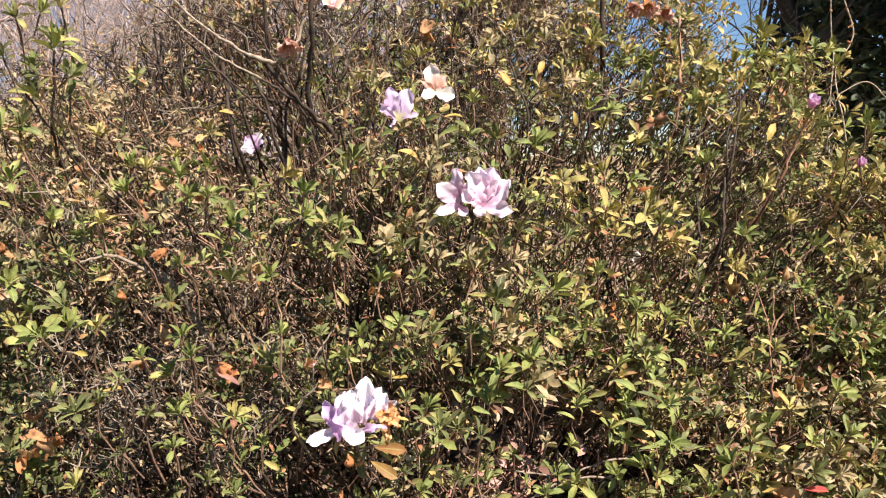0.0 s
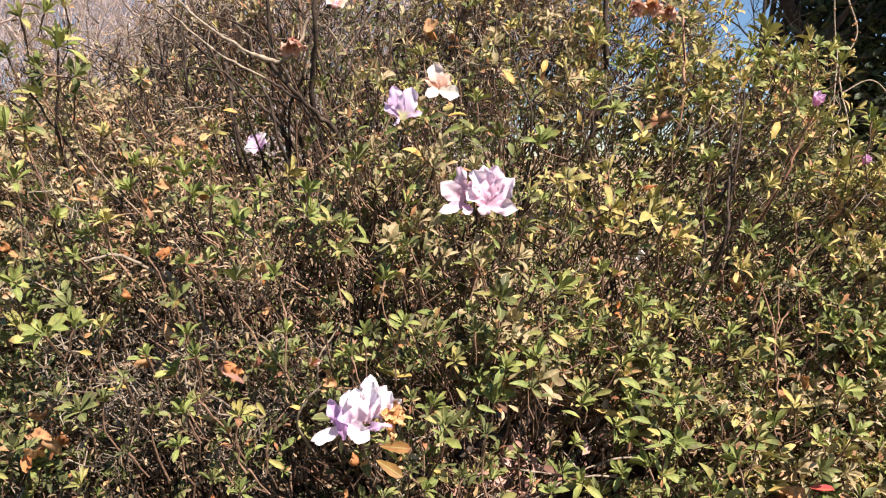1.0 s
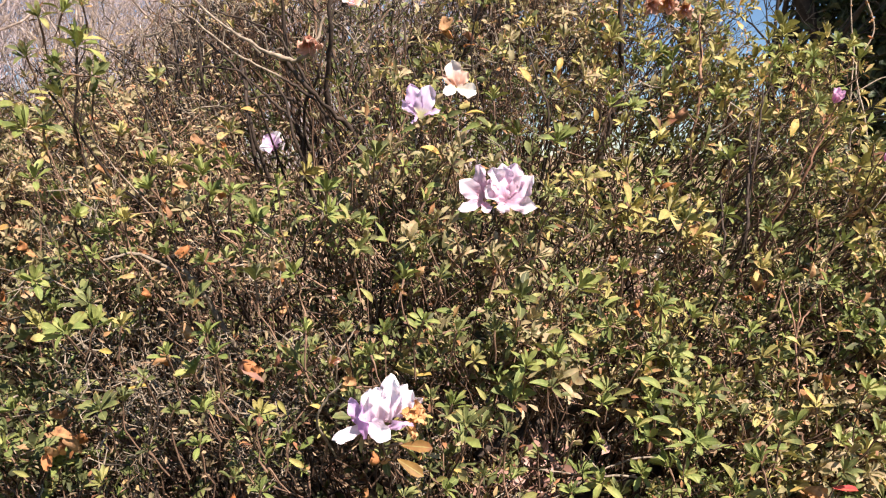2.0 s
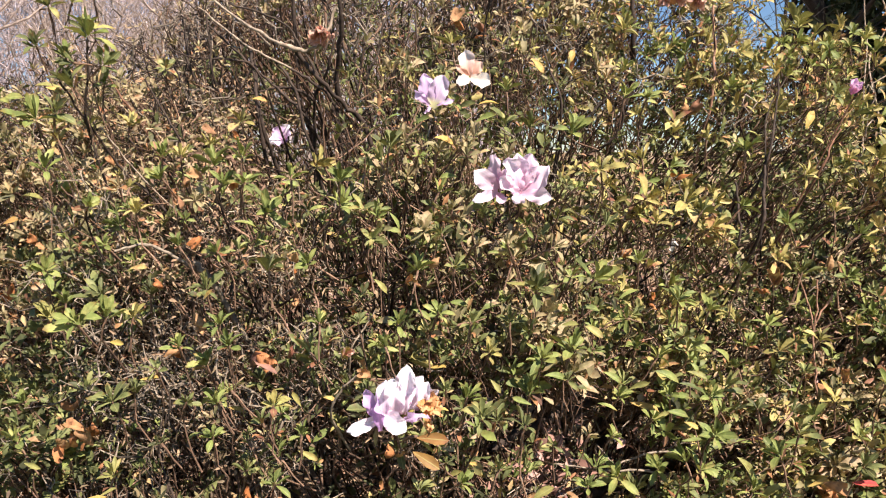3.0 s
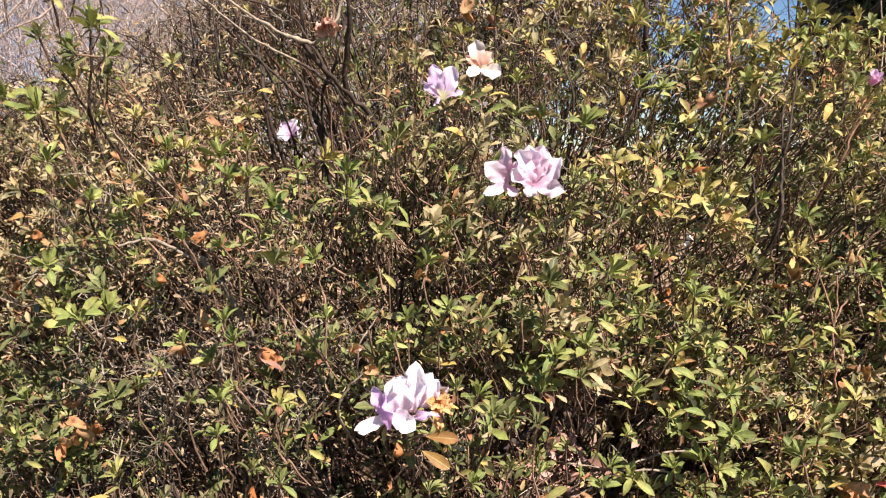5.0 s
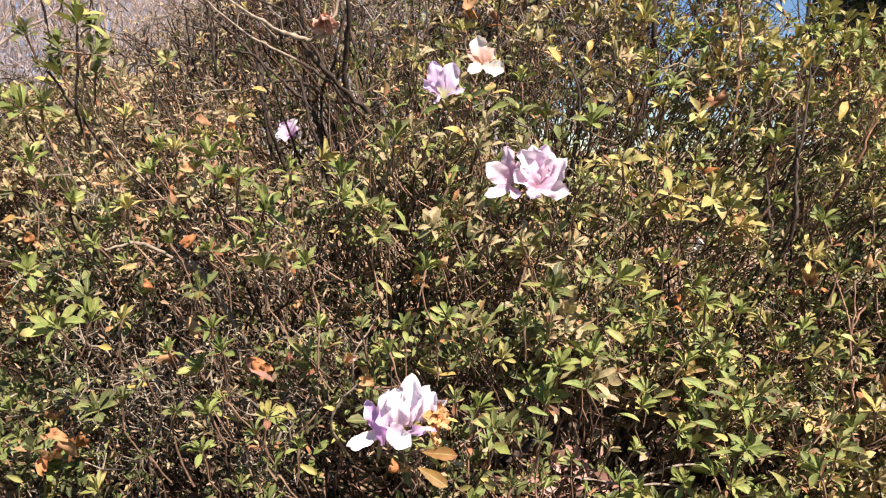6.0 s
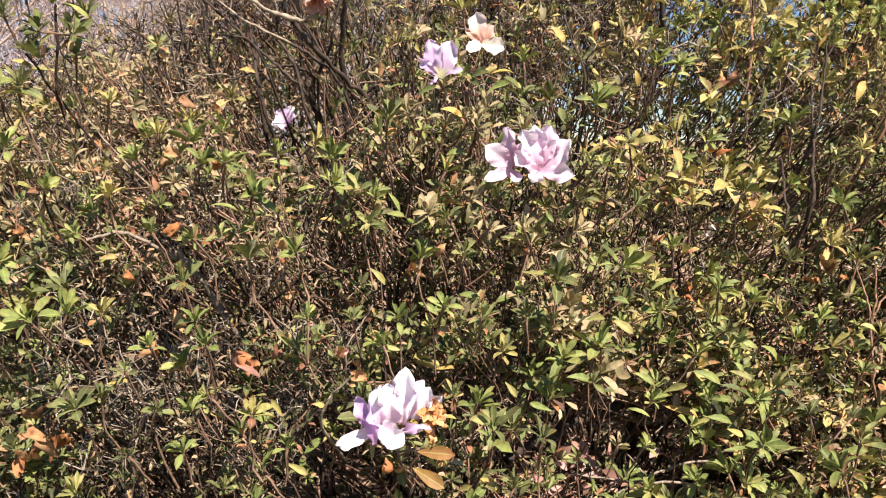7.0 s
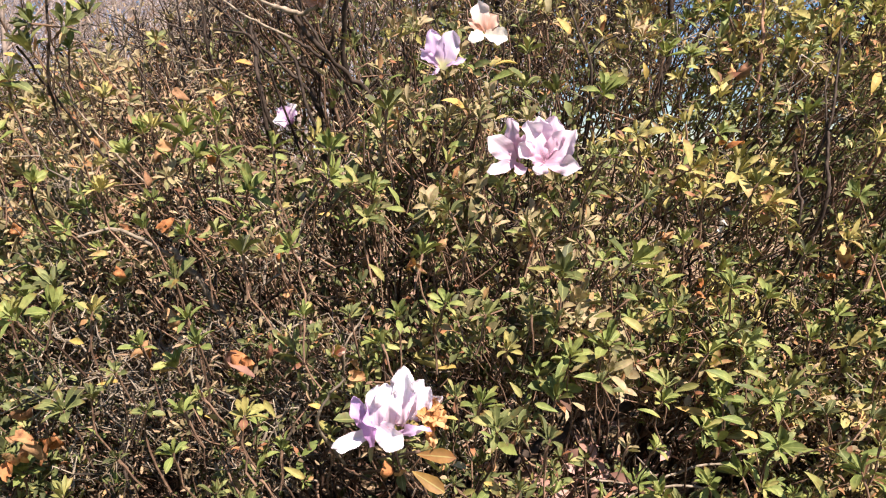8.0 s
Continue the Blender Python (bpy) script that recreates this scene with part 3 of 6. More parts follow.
def blade_mesh(foot, tip, bulge, width, turn, material, seed, ruffle=0.07, crumple=0.0, blunt=0.74):
    """A petal from its foot to its tip, arched forwards by bulge, its blade turned about its length; in millimetres: right, forwards, up."""
    r = np.random.default_rng(seed)
    foot, tip = (np.array((q[0], -q[1], q[2]), float) * 0.001 for q in (foot, tip))
    length = np.linalg.norm(tip - foot)
    mid = foot * 0.5 + tip * 0.5 + np.array((0, -bulge * 0.001, 0))
    nu, nv = 15, 9
    ph = r.uniform(0, 6.28, 4)
    v, uv = [], []
    for a in range(nu):
        u = a / (nu - 1)
        p = (1 - u) ** 2 * foot + 2 * u * (1 - u) * mid + u * u * tip
        along = unit(2 * (1 - u) * (mid - foot) + 2 * u * (tip - mid))
        side = unit(np.cross(along, np.array((0.12, -1.0, 0.25))))
        face = np.cross(side, along)
        k = math.radians(turn) * min(1, u * 1.6)
        side, face = side * math.cos(k) + face * math.sin(k), face * math.cos(k) - side * math.sin(k)
        blade = max(math.sin(math.pi * (0.5 * u / 0.62 if u < 0.62 else 0.5 + 0.5 * (u - 0.62) / 0.38)) ** (0.6 if u < 0.62 else blunt), 0.34 if u < 0.5 else 0)
        w = max(width * 0.00053 * blade * (1 + 0.10 * math.sin(5 * u + ph[3])), length * 0.018)
        for c in range(nv):
            q = (c / (nv - 1) - 0.5) * 2
            lift = ruffle * length * (math.sin(8 * u + ph[0] + 2 * q) * abs(q) ** 1.5 + 0.6 * math.sin(17 * u + ph[1] + 3 * q) * q * q) * min(1, u * 2)
            lift += 0.22 * w * q * q - 0.12 * w * (1 - abs(q)) ** 3
            edge = w * (1 + 0.07 * math.sin(21 * u + ph[2]) * abs(q)) * q
            v.append(p + side * edge + face * lift + r.normal(size=3) * crumple * length)
            uv.append((u, q * 0.5 + 0.5))
    t = []
    for a in range(nu - 1):
        for c in range(nv - 1):
            k = a * nv + c
            t += [(k, k + nv, k + 1), (k + 1, k + nv, k + nv + 1)]
    return raw_mesh("petal", v, t, material, uv)


def bloom(x, y, z, label, seed, clear, *petals, ruffle=0.07, crumple=0.0, stamens=0, blunt=0.74):
    """An open azalea flower. Each petal: foot and tip as (right, forwards, up), arch and width in millimetres, turn in degrees, material."""
    i = int(shrub_of(np.array([x, y, z])))
    keep_clear(x, y - 0.02, z + 0.022, clear, 0.5 if y < 1.25 else 0.8)
    v, t = tubes([[(0.002, 0.012, -0.028), (0.001, 0.009, -0.016), (0, 0.004, -0.006), (0, 0.001, 0.0), (0, 0, 0.004)]], [[0.0011, 0.0011, 0.0018, 0.0026, 0.0012]], 7)
    ob = part("flower", raw_mesh("flower_stalk", v, t, CALYX), SHRUBS[i], Matrix.Translation(Vector((x, y, z)) - BASES[i]), label)
    for k, (foot, tip, bulge, width, turn, material) in enumerate(petals):
        part("petal", blade_mesh(foot, tip, bulge, width, turn, material, seed * 20 + k, ruffle, crumple, blunt), ob)
    if stamens:
        r = np.random.default_rng(seed)
        lines = []
        for k in range(stamens):
            e = np.array((r.uniform(-0.009, 0.009), -0.026 + 0.006 * r.normal(), r.uniform(0.012, 0.030)))
            lines.append([e * q + (0, -0.006 * q * (1 - q), -0.004 * q * (1 - q)) for q in (0.1, 0.4, 0.7, 0.95, 1.0)])
        v, t = tubes(lines, np.tile([[0.0003, 0.0003, 0.0003, 0.0003, 0.0007]], (stamens, 1)), 4)
        part("stamen", raw_mesh("stamen", v, t, STAMEN), ob, label="thin pink stamens")


O = (0, 0, 0)
# the pair of pale pink flowers in the middle
# back and inner petals take the deeper pink that carries painted shade
bloom(0.032, 1.212, 1.171, "open pale pink azalea flower turned sideways", 3, 0.042,
      (O, (-8, 6, 56), 4, 24, 48, SHADED_PINK), (O, (-38, 14, 32), 6, 26, 12, BLUSH), (O, (-40, 16, -14), 12, 18, -4, BLUSH),
      ((0, 6, -2), (6, 24, -17), 10, 16, 0, SHADED_PINK), (O, (12, 4, 38), 6, 18, 60, SHADED_PINK))
bloom(0.066, 1.212, 1.166, "open pale pink azalea flower with wavy petals", 5, 0.048,
      (O, (-22, 14, 56), 14, 31, -14, BLUSH), ((-2, 2, 0), (-33, 20, 27), 14, 22, -10, BLUSH), (O, (-5, -4, 63), 2, 34, 14, BLUSH),
      ((2, -2, 0), (17, -6, 62), 0, 36, 16, SHADED_PINK), (O, (42, 10, 44), 6, 34, 8, BLUSH), ((0, 4, 2), (45, 18, -4), 14, 24, -6, BLUSH),
      ((-2, 4, 2), (-8, 18, -13), 16, 20, 0, BLUSH), ((2, 2, 8), (20, 4, 34), 2, 11, 34, SHADED_PINK), ruffle=0.14, stamens=4, blunt=0.88)
# the bright cluster low down, with a wilted flower beside it
# the left petals' shade is painted by a violet petal material
bloom(-0.104, 0.928, 0.912, "sunlit pale lilac azalea flower facing sideways", 7, 0.046,
      ((-20, 4, 0), (-60, 16, -15), 8, 16, 0, WHITE), ((-23, 4, -4), (-37, 10, 37), 8, 17, 10, SHADED_VIOLET), ((-20, 14, -14), (-23, 18, 36), 6, 14, 74, SHADED_VIOLET),
      ((-18, 6, 1), (-13, 12, 49), 10, 20, -10, WHITE), ruffle=0.09, blunt=0.5)
bloom(-0.104, 0.934, 0.912, "sunlit white-pink azalea flower opening upwards", 9, 0.046,
      ((-4, 6, 1), (-5, 16, 50), 12, 27, -6, WHITE), ((6, 2, 3), (16, 8, 57), 6, 21, 6, WHITE), ((8, 0, 4), (29, 4, 50), 6, 19, 14, WHITE), ((-19, 10, 8), (12, 28, -11), 10, 23, 0, WHITE),
      ((4, 10, -3), (38, 26, 8), 6, 10, 34, LILAC), ((6, 0, 0), (12, -2, 35), 4, 17, 10, SHADED_PINK), ruffle=0.17, stamens=5, blunt=0.6)
bloom(-0.100, 0.944, 0.916, "sunlit white-pink azalea flower behind another", 11, 0.040,
      ((10, 4, 2), (34, 12, 37), 8, 20, 4, WHITE), ((16, 2, 10), (46, 8, 26), 4, 12, 0, WHITE), ((2, 0, 4), (6, 2, 56), 4, 22, 0, WHITE),
      ((14, 0, 0), (30, 2, 14), 4, 14, 20, SHADED_PINK), ruffle=0.12, blunt=0.5)
bloom(-0.070, 0.940, 0.932, "wilted orange-brown azalea flower hanging down", 13, 0.030,
      (O, (20, 8, -22), 6, 17, 30, WILTED), ((2, 4, -4), (5, 10, -42), 4, 10, 10, WILTED), (O, (17, 6, -2), 6, 15, -20, WILTED),
      ((-2, 6, 0), (-5, 12, -12), 6, 14, 0, WILTED), (O, (12, 12, 6), 4, 15, 40, WILTED), ruffle=0.16, crumple=0.03)
# the two upper flowers
# the main petal is coloured lighter, as lit, than its lilac neighbours
bloom(-0.074, 1.350, 1.305, "lilac azalea flower with upright petals", 15, 0.042,
      ((1, 2, 0), (19, 8, 55), 4, 35, -8, LIT_LILAC), ((-2, 0, 2), (-13, 4, 58), 4, 26, 14, LILAC), ((-3, 4, 4), (-30, 10, 30), 8, 13, 44, LILAC),
      ((-3, 6, 2), (-13, 16, -9), 4, 8, 60, LILAC), ((8, 6, 5), (37, 16, 12), 6, 9, 30, LILAC), ruffle=0.09)
bloom(-0.011, 1.370, 1.358, "fading peach and white azalea flower", 17, 0.040,
      (O, (-7, 0, 47), 6, 25, 10, PALE_PEACH), (O, (22, 2, 27), 6, 21, 30, PEACH), (O, (-23, 8, 21), 6, 11, 20, PEACH),
      ((0, 4, 0), (-21, 16, -12), 10, 19, 0, CREAM), ((2, 4, 0), (36, 16, -11), 10, 27, 0, CREAM), ruffle=0.08)
# the flower half hidden among the rear twigs, and the pink ones beyond
flower(-0.490, 2.085, 1.258, (-0.35, -0.7, 0.6), 0, 0.050, 48, [LILAC, WHITE], "pale lilac azalea flower half hidden by twigs", 19)
flower(0.798, 1.690, 1.348, (0.2, -0.5, 0.85), 0, 0.032, 24, [MAGENTA], "half-open pink azalea flower at a shoot tip", 21, reflex=5, width=0.34)
flower(0.816, 1.515, 1.226, (0.3, -0.6, 0.7), 0, 0.020, 24, [MAGENTA], "small pink azalea bud opening", 23, reflex=0, stamens=False)
flower(-0.224, 1.630, 1.545, (0.2, -0.7, 0.65), 0, 0.036, 52, [PEACH, WHITE], "fading peach azalea flower high on the shrub", 25)
flower(-0.296, 1.540, 1.472, (0.1, -0.55, -0.7), 0, 0.042, 36, [WILTED_PINK], "wilted brown-pink azalea flower hanging down", 27, width=0.3, crumple=0.03, ruffle=0.12)
flower(0.610, 2.330, 1.700, (-0.2, -0.5, -0.8), 0, 0.055, 42, [WILTED_PINK, WILTED], "shrivelled brown azalea flower hanging from a twig", 29, width=0.3, crumple=0.03, ruffle=0.12)
flower(0.543, 2.3, 1.684, (0.3, -0.6, -0.6), 30, 0.050, 38, [WILTED_PINK], "shrivelled brown azalea flower hanging from a twig", 35, width=0.28, crumple=0.035, ruffle=0.14)
flower(0.655, 2.3, 1.672, (-0.3, -0.6, -0.8), 10, 0.048, 36, [WILTED_PINK, WILTED], "shrivelled brown azalea flower hanging from a twig", 37, width=0.28, crumple=0.035, ruffle=0.14)
flower(0.388, 1.522, 1.062, (0.1, -0.5, -0.9), 40, 0.026, 22, [DRY_WHITE], "dried white azalea flower hanging down", 31, petals=(0, 2, 3), width=0.2, crumple=0.02, stamens=False)
flower(-0.188, 1.048, 0.956, (0.3, -0.5, 0.3), 0, 0.024, 18, [PEACH, LIME], "closed pale yellow azalea bud", 33, width=0.3, reflex=-10, stamens=False)

# leaf whorls that stand out
for x, y, z, size in (
    (0.471, 1.278, 0.796, 0.026), (0.554, 1.302, 0.852, 0.025), (-0.001, 0.971, 0.886, 0.032), (0.051, 0.942, 0.888, 0.024), (-0.047, 1.052, 0.898, 0.024),
    (0.083, 1.126, 1.024, 0.036), (0.131, 1.291, 1.115, 0.028), (0.199, 1.249, 1.109, 0.03), (0.012, 1.268, 1.121, 0.024), (0.131, 1.121, 0.894, 0.021),
    (-0.153, 1.101, 1.105, 0.026), (-0.281, 1.026, 1.071, 0.029), (-0.121, 1.319, 1.139, 0.028), (-0.297, 0.943, 0.831, 0.02), (-1.209, 2.532, 1.608, 0.061),
    (0.051, 1.389, 1.27, 0.037), (0.109, 1.513, 1.269, 0.036), (0.818, 2.084, 1.416, 0.042), (0.447, 1.323, 1.018, 0.028), (0.567, 1.36, 1.012, 0.031),
):
    leaf_whorl(x, y, z, size, OLIVE, int(rng.integers(7, 10)))
for x, y, z, size in (
    (0.044, 1.111, 0.98, 0.027), (-0.013, 1.088, 0.985, 0.025), (-0.165, 1.043, 0.995, 0.021), (-0.437, 1.026, 0.937, 0.019), (-0.467, 1.022, 0.908, 0.019),
    (-0.382, 0.973, 0.908, 0.018), (-0.413, 0.972, 0.856, 0.018), (0.023, 1.019, 0.8, 0.019), (-0.08, 0.967, 0.791, 0.02), (-0.036, 1.113, 1.061, 0.023),
    (-0.052, 1.132, 1.107, 0.022), (0.385, 1.35, 1.121, 0.027), (-0.525, 1.069, 1.027, 0.031), (-0.506, 1.185, 1.009, 0.031), (-0.488, 1.003, 0.898, 0.031),
    (-0.328, 1.148, 0.881, 0.031), (-0.017, 1.31, 0.84, 0.031), (0.523, 1.366, 0.833, 0.031), (-0.791, 1.623, 1.28, 0.031), (-0.683, 1.764, 1.411, 0.031),
):
    leaf_whorl(x, y, z, size, OLIVE, int(rng.integers(7, 10)))
for x, y, z, size in (
    (-0.131, 1.151, 1.232, 0.031), (-0.386, 1.088, 1.033, 0.031), (-0.268, 1.716, 1.382, 0.031), (0.619, 1.966, 1.439, 0.031), (1.082, 2.558, 1.568, 0.031),
    (0.695, 1.555, 1.329, 0.031), (-0.653, 1.214, 1.288, 0.031), (-0.741, 1.388, 1.477, 0.031), (-0.687, 1.442, 1.506, 0.031), (-0.734, 1.329, 1.403, 0.031),
    (0.599, 1.954, 1.575, 0.031), (0.792, 1.512, 1.253, 0.031), (0.581, 1.148, 0.754, 0.031), (0.484, 1.154, 0.798, 0.031),
):
    leaf_whorl(x, y, z, size, OLIVE, int(rng.integers(7, 10)))
for x, y, z, size in (
    (0.304, 1.21, 0.84, 0.032), (0.35, 1.139, 0.805, 0.035), (0.422, 1.061, 0.797, 0.034), (0.563, 1.272, 0.775, 0.034), (0.333, 1.153, 0.742, 0.032),
    (0.457, 1.339, 0.851, 0.025), (0.087, 1.095, 0.932, 0.033), (0.133, 1.136, 0.931, 0.037), (-0.02, 1.052, 0.888, 0.027), (0.164, 1.147, 1.038, 0.035),
    (-0.274, 1.146, 1.187, 0.028), (-0.204, 1.148, 1.183, 0.031), (-0.328, 1.2, 1.135, 0.033), (-0.204, 1.122, 1.15, 0.03), (-0.217, 1.311, 1.068, 0.033),
    (-0.237, 1.071, 1.075, 0.024), (-0.09, 1.128, 1.054, 0.031), (-0.585, 1.035, 1.07, 0.026), (-0.647, 1.198, 0.993, 0.023), (-0.493, 1.001, 1.012, 0.03),
):
    leaf_whorl(x, y, z, size, FRESH, int(rng.integers(7, 10)))
for x, y, z, size in (
    (-0.971, 1.8, 1.143, 0.048), (-0.523, 1.034, 1.158, 0.022), (-0.694, 1.154, 0.849, 0.026), (-0.671, 1.09, 0.805, 0.03), (-0.232, 0.97, 0.866, 0.021),
    (-0.128, 1.04, 0.965, 0.024), (-0.261, 0.936, 0.816, 0.02), (-0.678, 1.211, 1.274, 0.043), (-0.613, 1.3, 1.337, 0.028), (-1.23, 2.057, 1.359, 0.06),
    (-0.346, 1.148, 1.217, 0.029), (-0.129, 1.553, 1.319, 0.035), (0.065, 1.557, 1.342, 0.034), (0.165, 1.365, 1.257, 0.035), (0.28, 1.491, 1.323, 0.036),
    (0.32, 1.49, 1.323, 0.028), (1.256, 2.544, 1.571, 0.055), (0.564, 2.089, 1.474, 0.045), (0.366, 1.221, 0.836, 0.028), (0.278, 1.203, 0.905, 0.029),
):
    leaf_whorl(x, y, z, size, FRESH, int(rng.integers(7, 10)))
for x, y, z, size in (
    (0.233, 1.203, 0.972, 0.026), (0.325, 1.255, 0.984, 0.032), (0.381, 1.275, 0.966, 0.027), (0.651, 1.375, 1.009, 0.03), (0.493, 1.31, 0.934, 0.025),
    (0.637, 1.276, 0.75, 0.029), (0.434, 1.197, 0.687, 0.03), (0.193, 1.116, 0.81, 0.021), (0.152, 1.061, 0.757, 0.022), (0.261, 1.159, 0.821, 0.026),
    (0.207, 1.147, 0.86, 0.025), (-0.06, 1.078, 1.003, 0.023), (-0.113, 1.055, 0.992, 0.023), (-0.217, 1.035, 0.997, 0.022), (-0.353, 1.035, 0.997, 0.022),
    (-0.338, 1.029, 0.968, 0.026), (-0.407, 1.032, 0.967, 0.022), (-0.343, 0.988, 0.903, 0.021), (-0.332, 0.927, 0.881, 0.019), (-0.03, 0.991, 0.796, 0.021),
):
    leaf_whorl(x, y, z, size, FRESH, int(rng.integers(7, 10)))
for x, y, z, size in (
    (-0.481, 1.198, 1.188, 0.024), (-0.381, 1.153, 1.18, 0.025), (-0.346, 1.146, 1.18, 0.023), (-0.566, 1.179, 1.087, 0.022), (-0.427, 1.106, 1.095, 0.022),
    (-0.365, 1.085, 1.089, 0.023), (0.258, 1.247, 1.049, 0.027), (0.466, 1.389, 1.127, 0.028), (0.56, 1.4, 1.096, 0.028), (0.684, 1.409, 1.075, 0.03),
    (0.511, 1.496, 1.225, 0.03), (0.336, 1.387, 1.196, 0.028), (-0.504, 0.957, 1.015, 0.031), (0.325, 1.329, 0.998, 0.031), (-0.384, 1.075, 0.928, 0.031),
    (0.26, 1.265, 0.902, 0.031), (0.518, 1.463, 0.855, 0.031), (-0.577, 1.443, 1.219, 0.031), (-0.392, 1.167, 1.206, 0.031), (-0.582, 1.059, 0.799, 0.031),
):
    leaf_whorl(x, y, z, size, FRESH, int(rng.integers(7, 10)))
for x, y, z, size in (
    (0.46, 2.088, 1.472, 0.031), (0.535, 1.671, 1.352, 0.031), (0.745, 1.366, 1.295, 0.031), (-0.639, 1.153, 1.201, 0.031), (-0.728, 1.441, 1.496, 0.031),
    (-0.711, 1.377, 1.389, 0.031), (0.945, 2.351, 1.524, 0.031), (0.809, 1.465, 1.284, 0.031), (0.633, 1.155, 0.807, 0.031), (0.642, 1.212, 0.861, 0.031),
):
    leaf_whorl(x, y, z, size, FRESH, int(rng.integers(7, 10)))
for x, y, z, size in (
    (-0.689, 1.226, 0.962, 0.031), (-0.476, 0.961, 0.813, 0.024), (-0.258, 0.93, 0.917, 0.024), (-0.199, 1.065, 0.847, 0.02), (-0.042, 1.533, 1.431, 0.029),
    (1.036, 2.56, 1.61, 0.071), (0.986, 2.247, 1.484, 0.048),
):
    leaf_whorl(x, y, z, size, LIME, int(rng.integers(7, 10)))
for x, y, z, size in (
    (-0.49, 1.079, 0.994, 0.025), (-0.648, 1.215, 1.246, 0.023), (-0.608, 1.379, 1.274, 0.028), (-0.305, 1.471, 1.203, 0.043), (-0.428, 1.45, 1.279, 0.031),
    (0.403, 2.125, 1.537, 0.046), (1.179, 2.543, 1.599, 0.048), (0.721, 1.904, 1.415, 0.036), (0.587, 1.327, 0.901, 0.027), (0.662, 1.347, 0.925, 0.029),
    (0.606, 1.295, 0.802, 0.028), (0.012, 1.114, 0.937, 0.025), (-0.461, 1.219, 1.221, 0.023), (-0.416, 1.218, 1.238, 0.023), (-0.52, 1.181, 1.138, 0.024),
    (0.296, 1.298, 1.107, 0.026), (0.652, 1.43, 1.113, 0.031), (0.611, 1.481, 1.183, 0.028), (0.453, 1.545, 1.247, 0.029),
):
    leaf_whorl(x, y, z, size, YELLOWISH, int(rng.integers(7, 10)))

# whorls on the dark shoot that stands above the rest
leaf_whorl(-0.615, 1.257, 1.405, 0.044, FRESH, 9, (0.1, -0.2, 1))
leaf_whorl(-0.628, 1.250, 1.372, 0.034, OLIVE, 7, (-0.7, -0.5, 0.4))
leaf_whorl(-0.600, 1.262, 1.366, 0.034, OLIVE, 7, (0.7, -0.5, 0.4))
leaf_whorl(-0.640, 1.262, 1.330, 0.038, OLIVE, 8, (-0.5, -0.5, 0.5))
# low shoots above the thick dark branch
for x, y, z in ((0.226, 1.20, 0.712), (0.289, 1.21, 0.722), (0.254, 1.20, 0.685), (0.182, 1.19, 0.733), (0.321, 1.20, 0.693), (0.333, 1.20, 0.733)):
    leaf_whorl(x, y, z, rng.uniform(0.026, 0.034), FRESH if z > 0.71 else OLIVE, 8)
# the bright mound beyond the gap of sky
for x, y, z, size in (
    (0.774, 2.0, 1.518, 0.042), (0.809, 2.0, 1.527, 0.046), (0.843, 1.98, 1.504, 0.046), (0.876, 2.0, 1.49, 0.042), (0.797, 1.97, 1.483, 0.044),
    (0.837, 1.97, 1.461, 0.042), (0.87, 1.97, 1.454, 0.038), (0.763, 1.98, 1.44, 0.038), (0.976, 2.0, 1.497, 0.050), (0.946, 2.0, 1.511, 0.038),
):
    leaf_whorl(x, y, z, size * 0.72, LIME if size > 0.04 else FRESH, 8)
    leaf_whorl(x + rng.normal() * 0.02, y - 0.03, z - 0.035, size * 0.7, FRESH, 8)

# single leaves: green, yellow and dead
for x, y, z, length, right, up in (
    (-0.539, 1.332, 1.29, 0.022, 0.1, 1), (-0.133, 1.205, 1.239, 0.032, 0.3, 0.9),
):
    single_leaf("leaf", x, y, z, length, OLIVE, (right, rng.uniform(-0.5, 0.1), up), wide=1.05)
for x, y, z, length, right, up in (
    (0.285, 1.16, 0.898, 0.039, 1, -0.1), (0.403, 1.252, 0.905, 0.037, 1, -0.4), (0.446, 1.286, 0.739, 0.038, 1, -0.3), (0.189, 1.125, 0.859, 0.03, 1, -0.1), (0.226, 1.174, 1.018, 0.035, 0.7, 0.5),
    (0.021, 1.137, 1.085, 0.018, 1, -0.1), (-0.12, 1.117, 1.135, 0.028, 0.6, -0.8), (-0.665, 1.094, 0.829, 0.027, 1, 0.2), (-0.134, 1.269, 1.291, 0.028, -1, 0), (-0.088, 1.268, 1.28, 0.032, 1, 0.3),
    (0.014, 1.275, 1.283, 0.038, 1, 0.3), (0.336, 1.205, 0.864, 0.039, 1, -0.2), (0.307, 1.177, 0.832, 0.035, 1, 0.1), (0.518, 1.237, 0.76, 0.036, 1, 0.2), (0.2, 1.147, 0.899, 0.03, 1, -0.2),
):
    single_leaf("leaf", x, y, z, length, FRESH, (right, rng.uniform(-0.5, 0.1), up), wide=1.05)
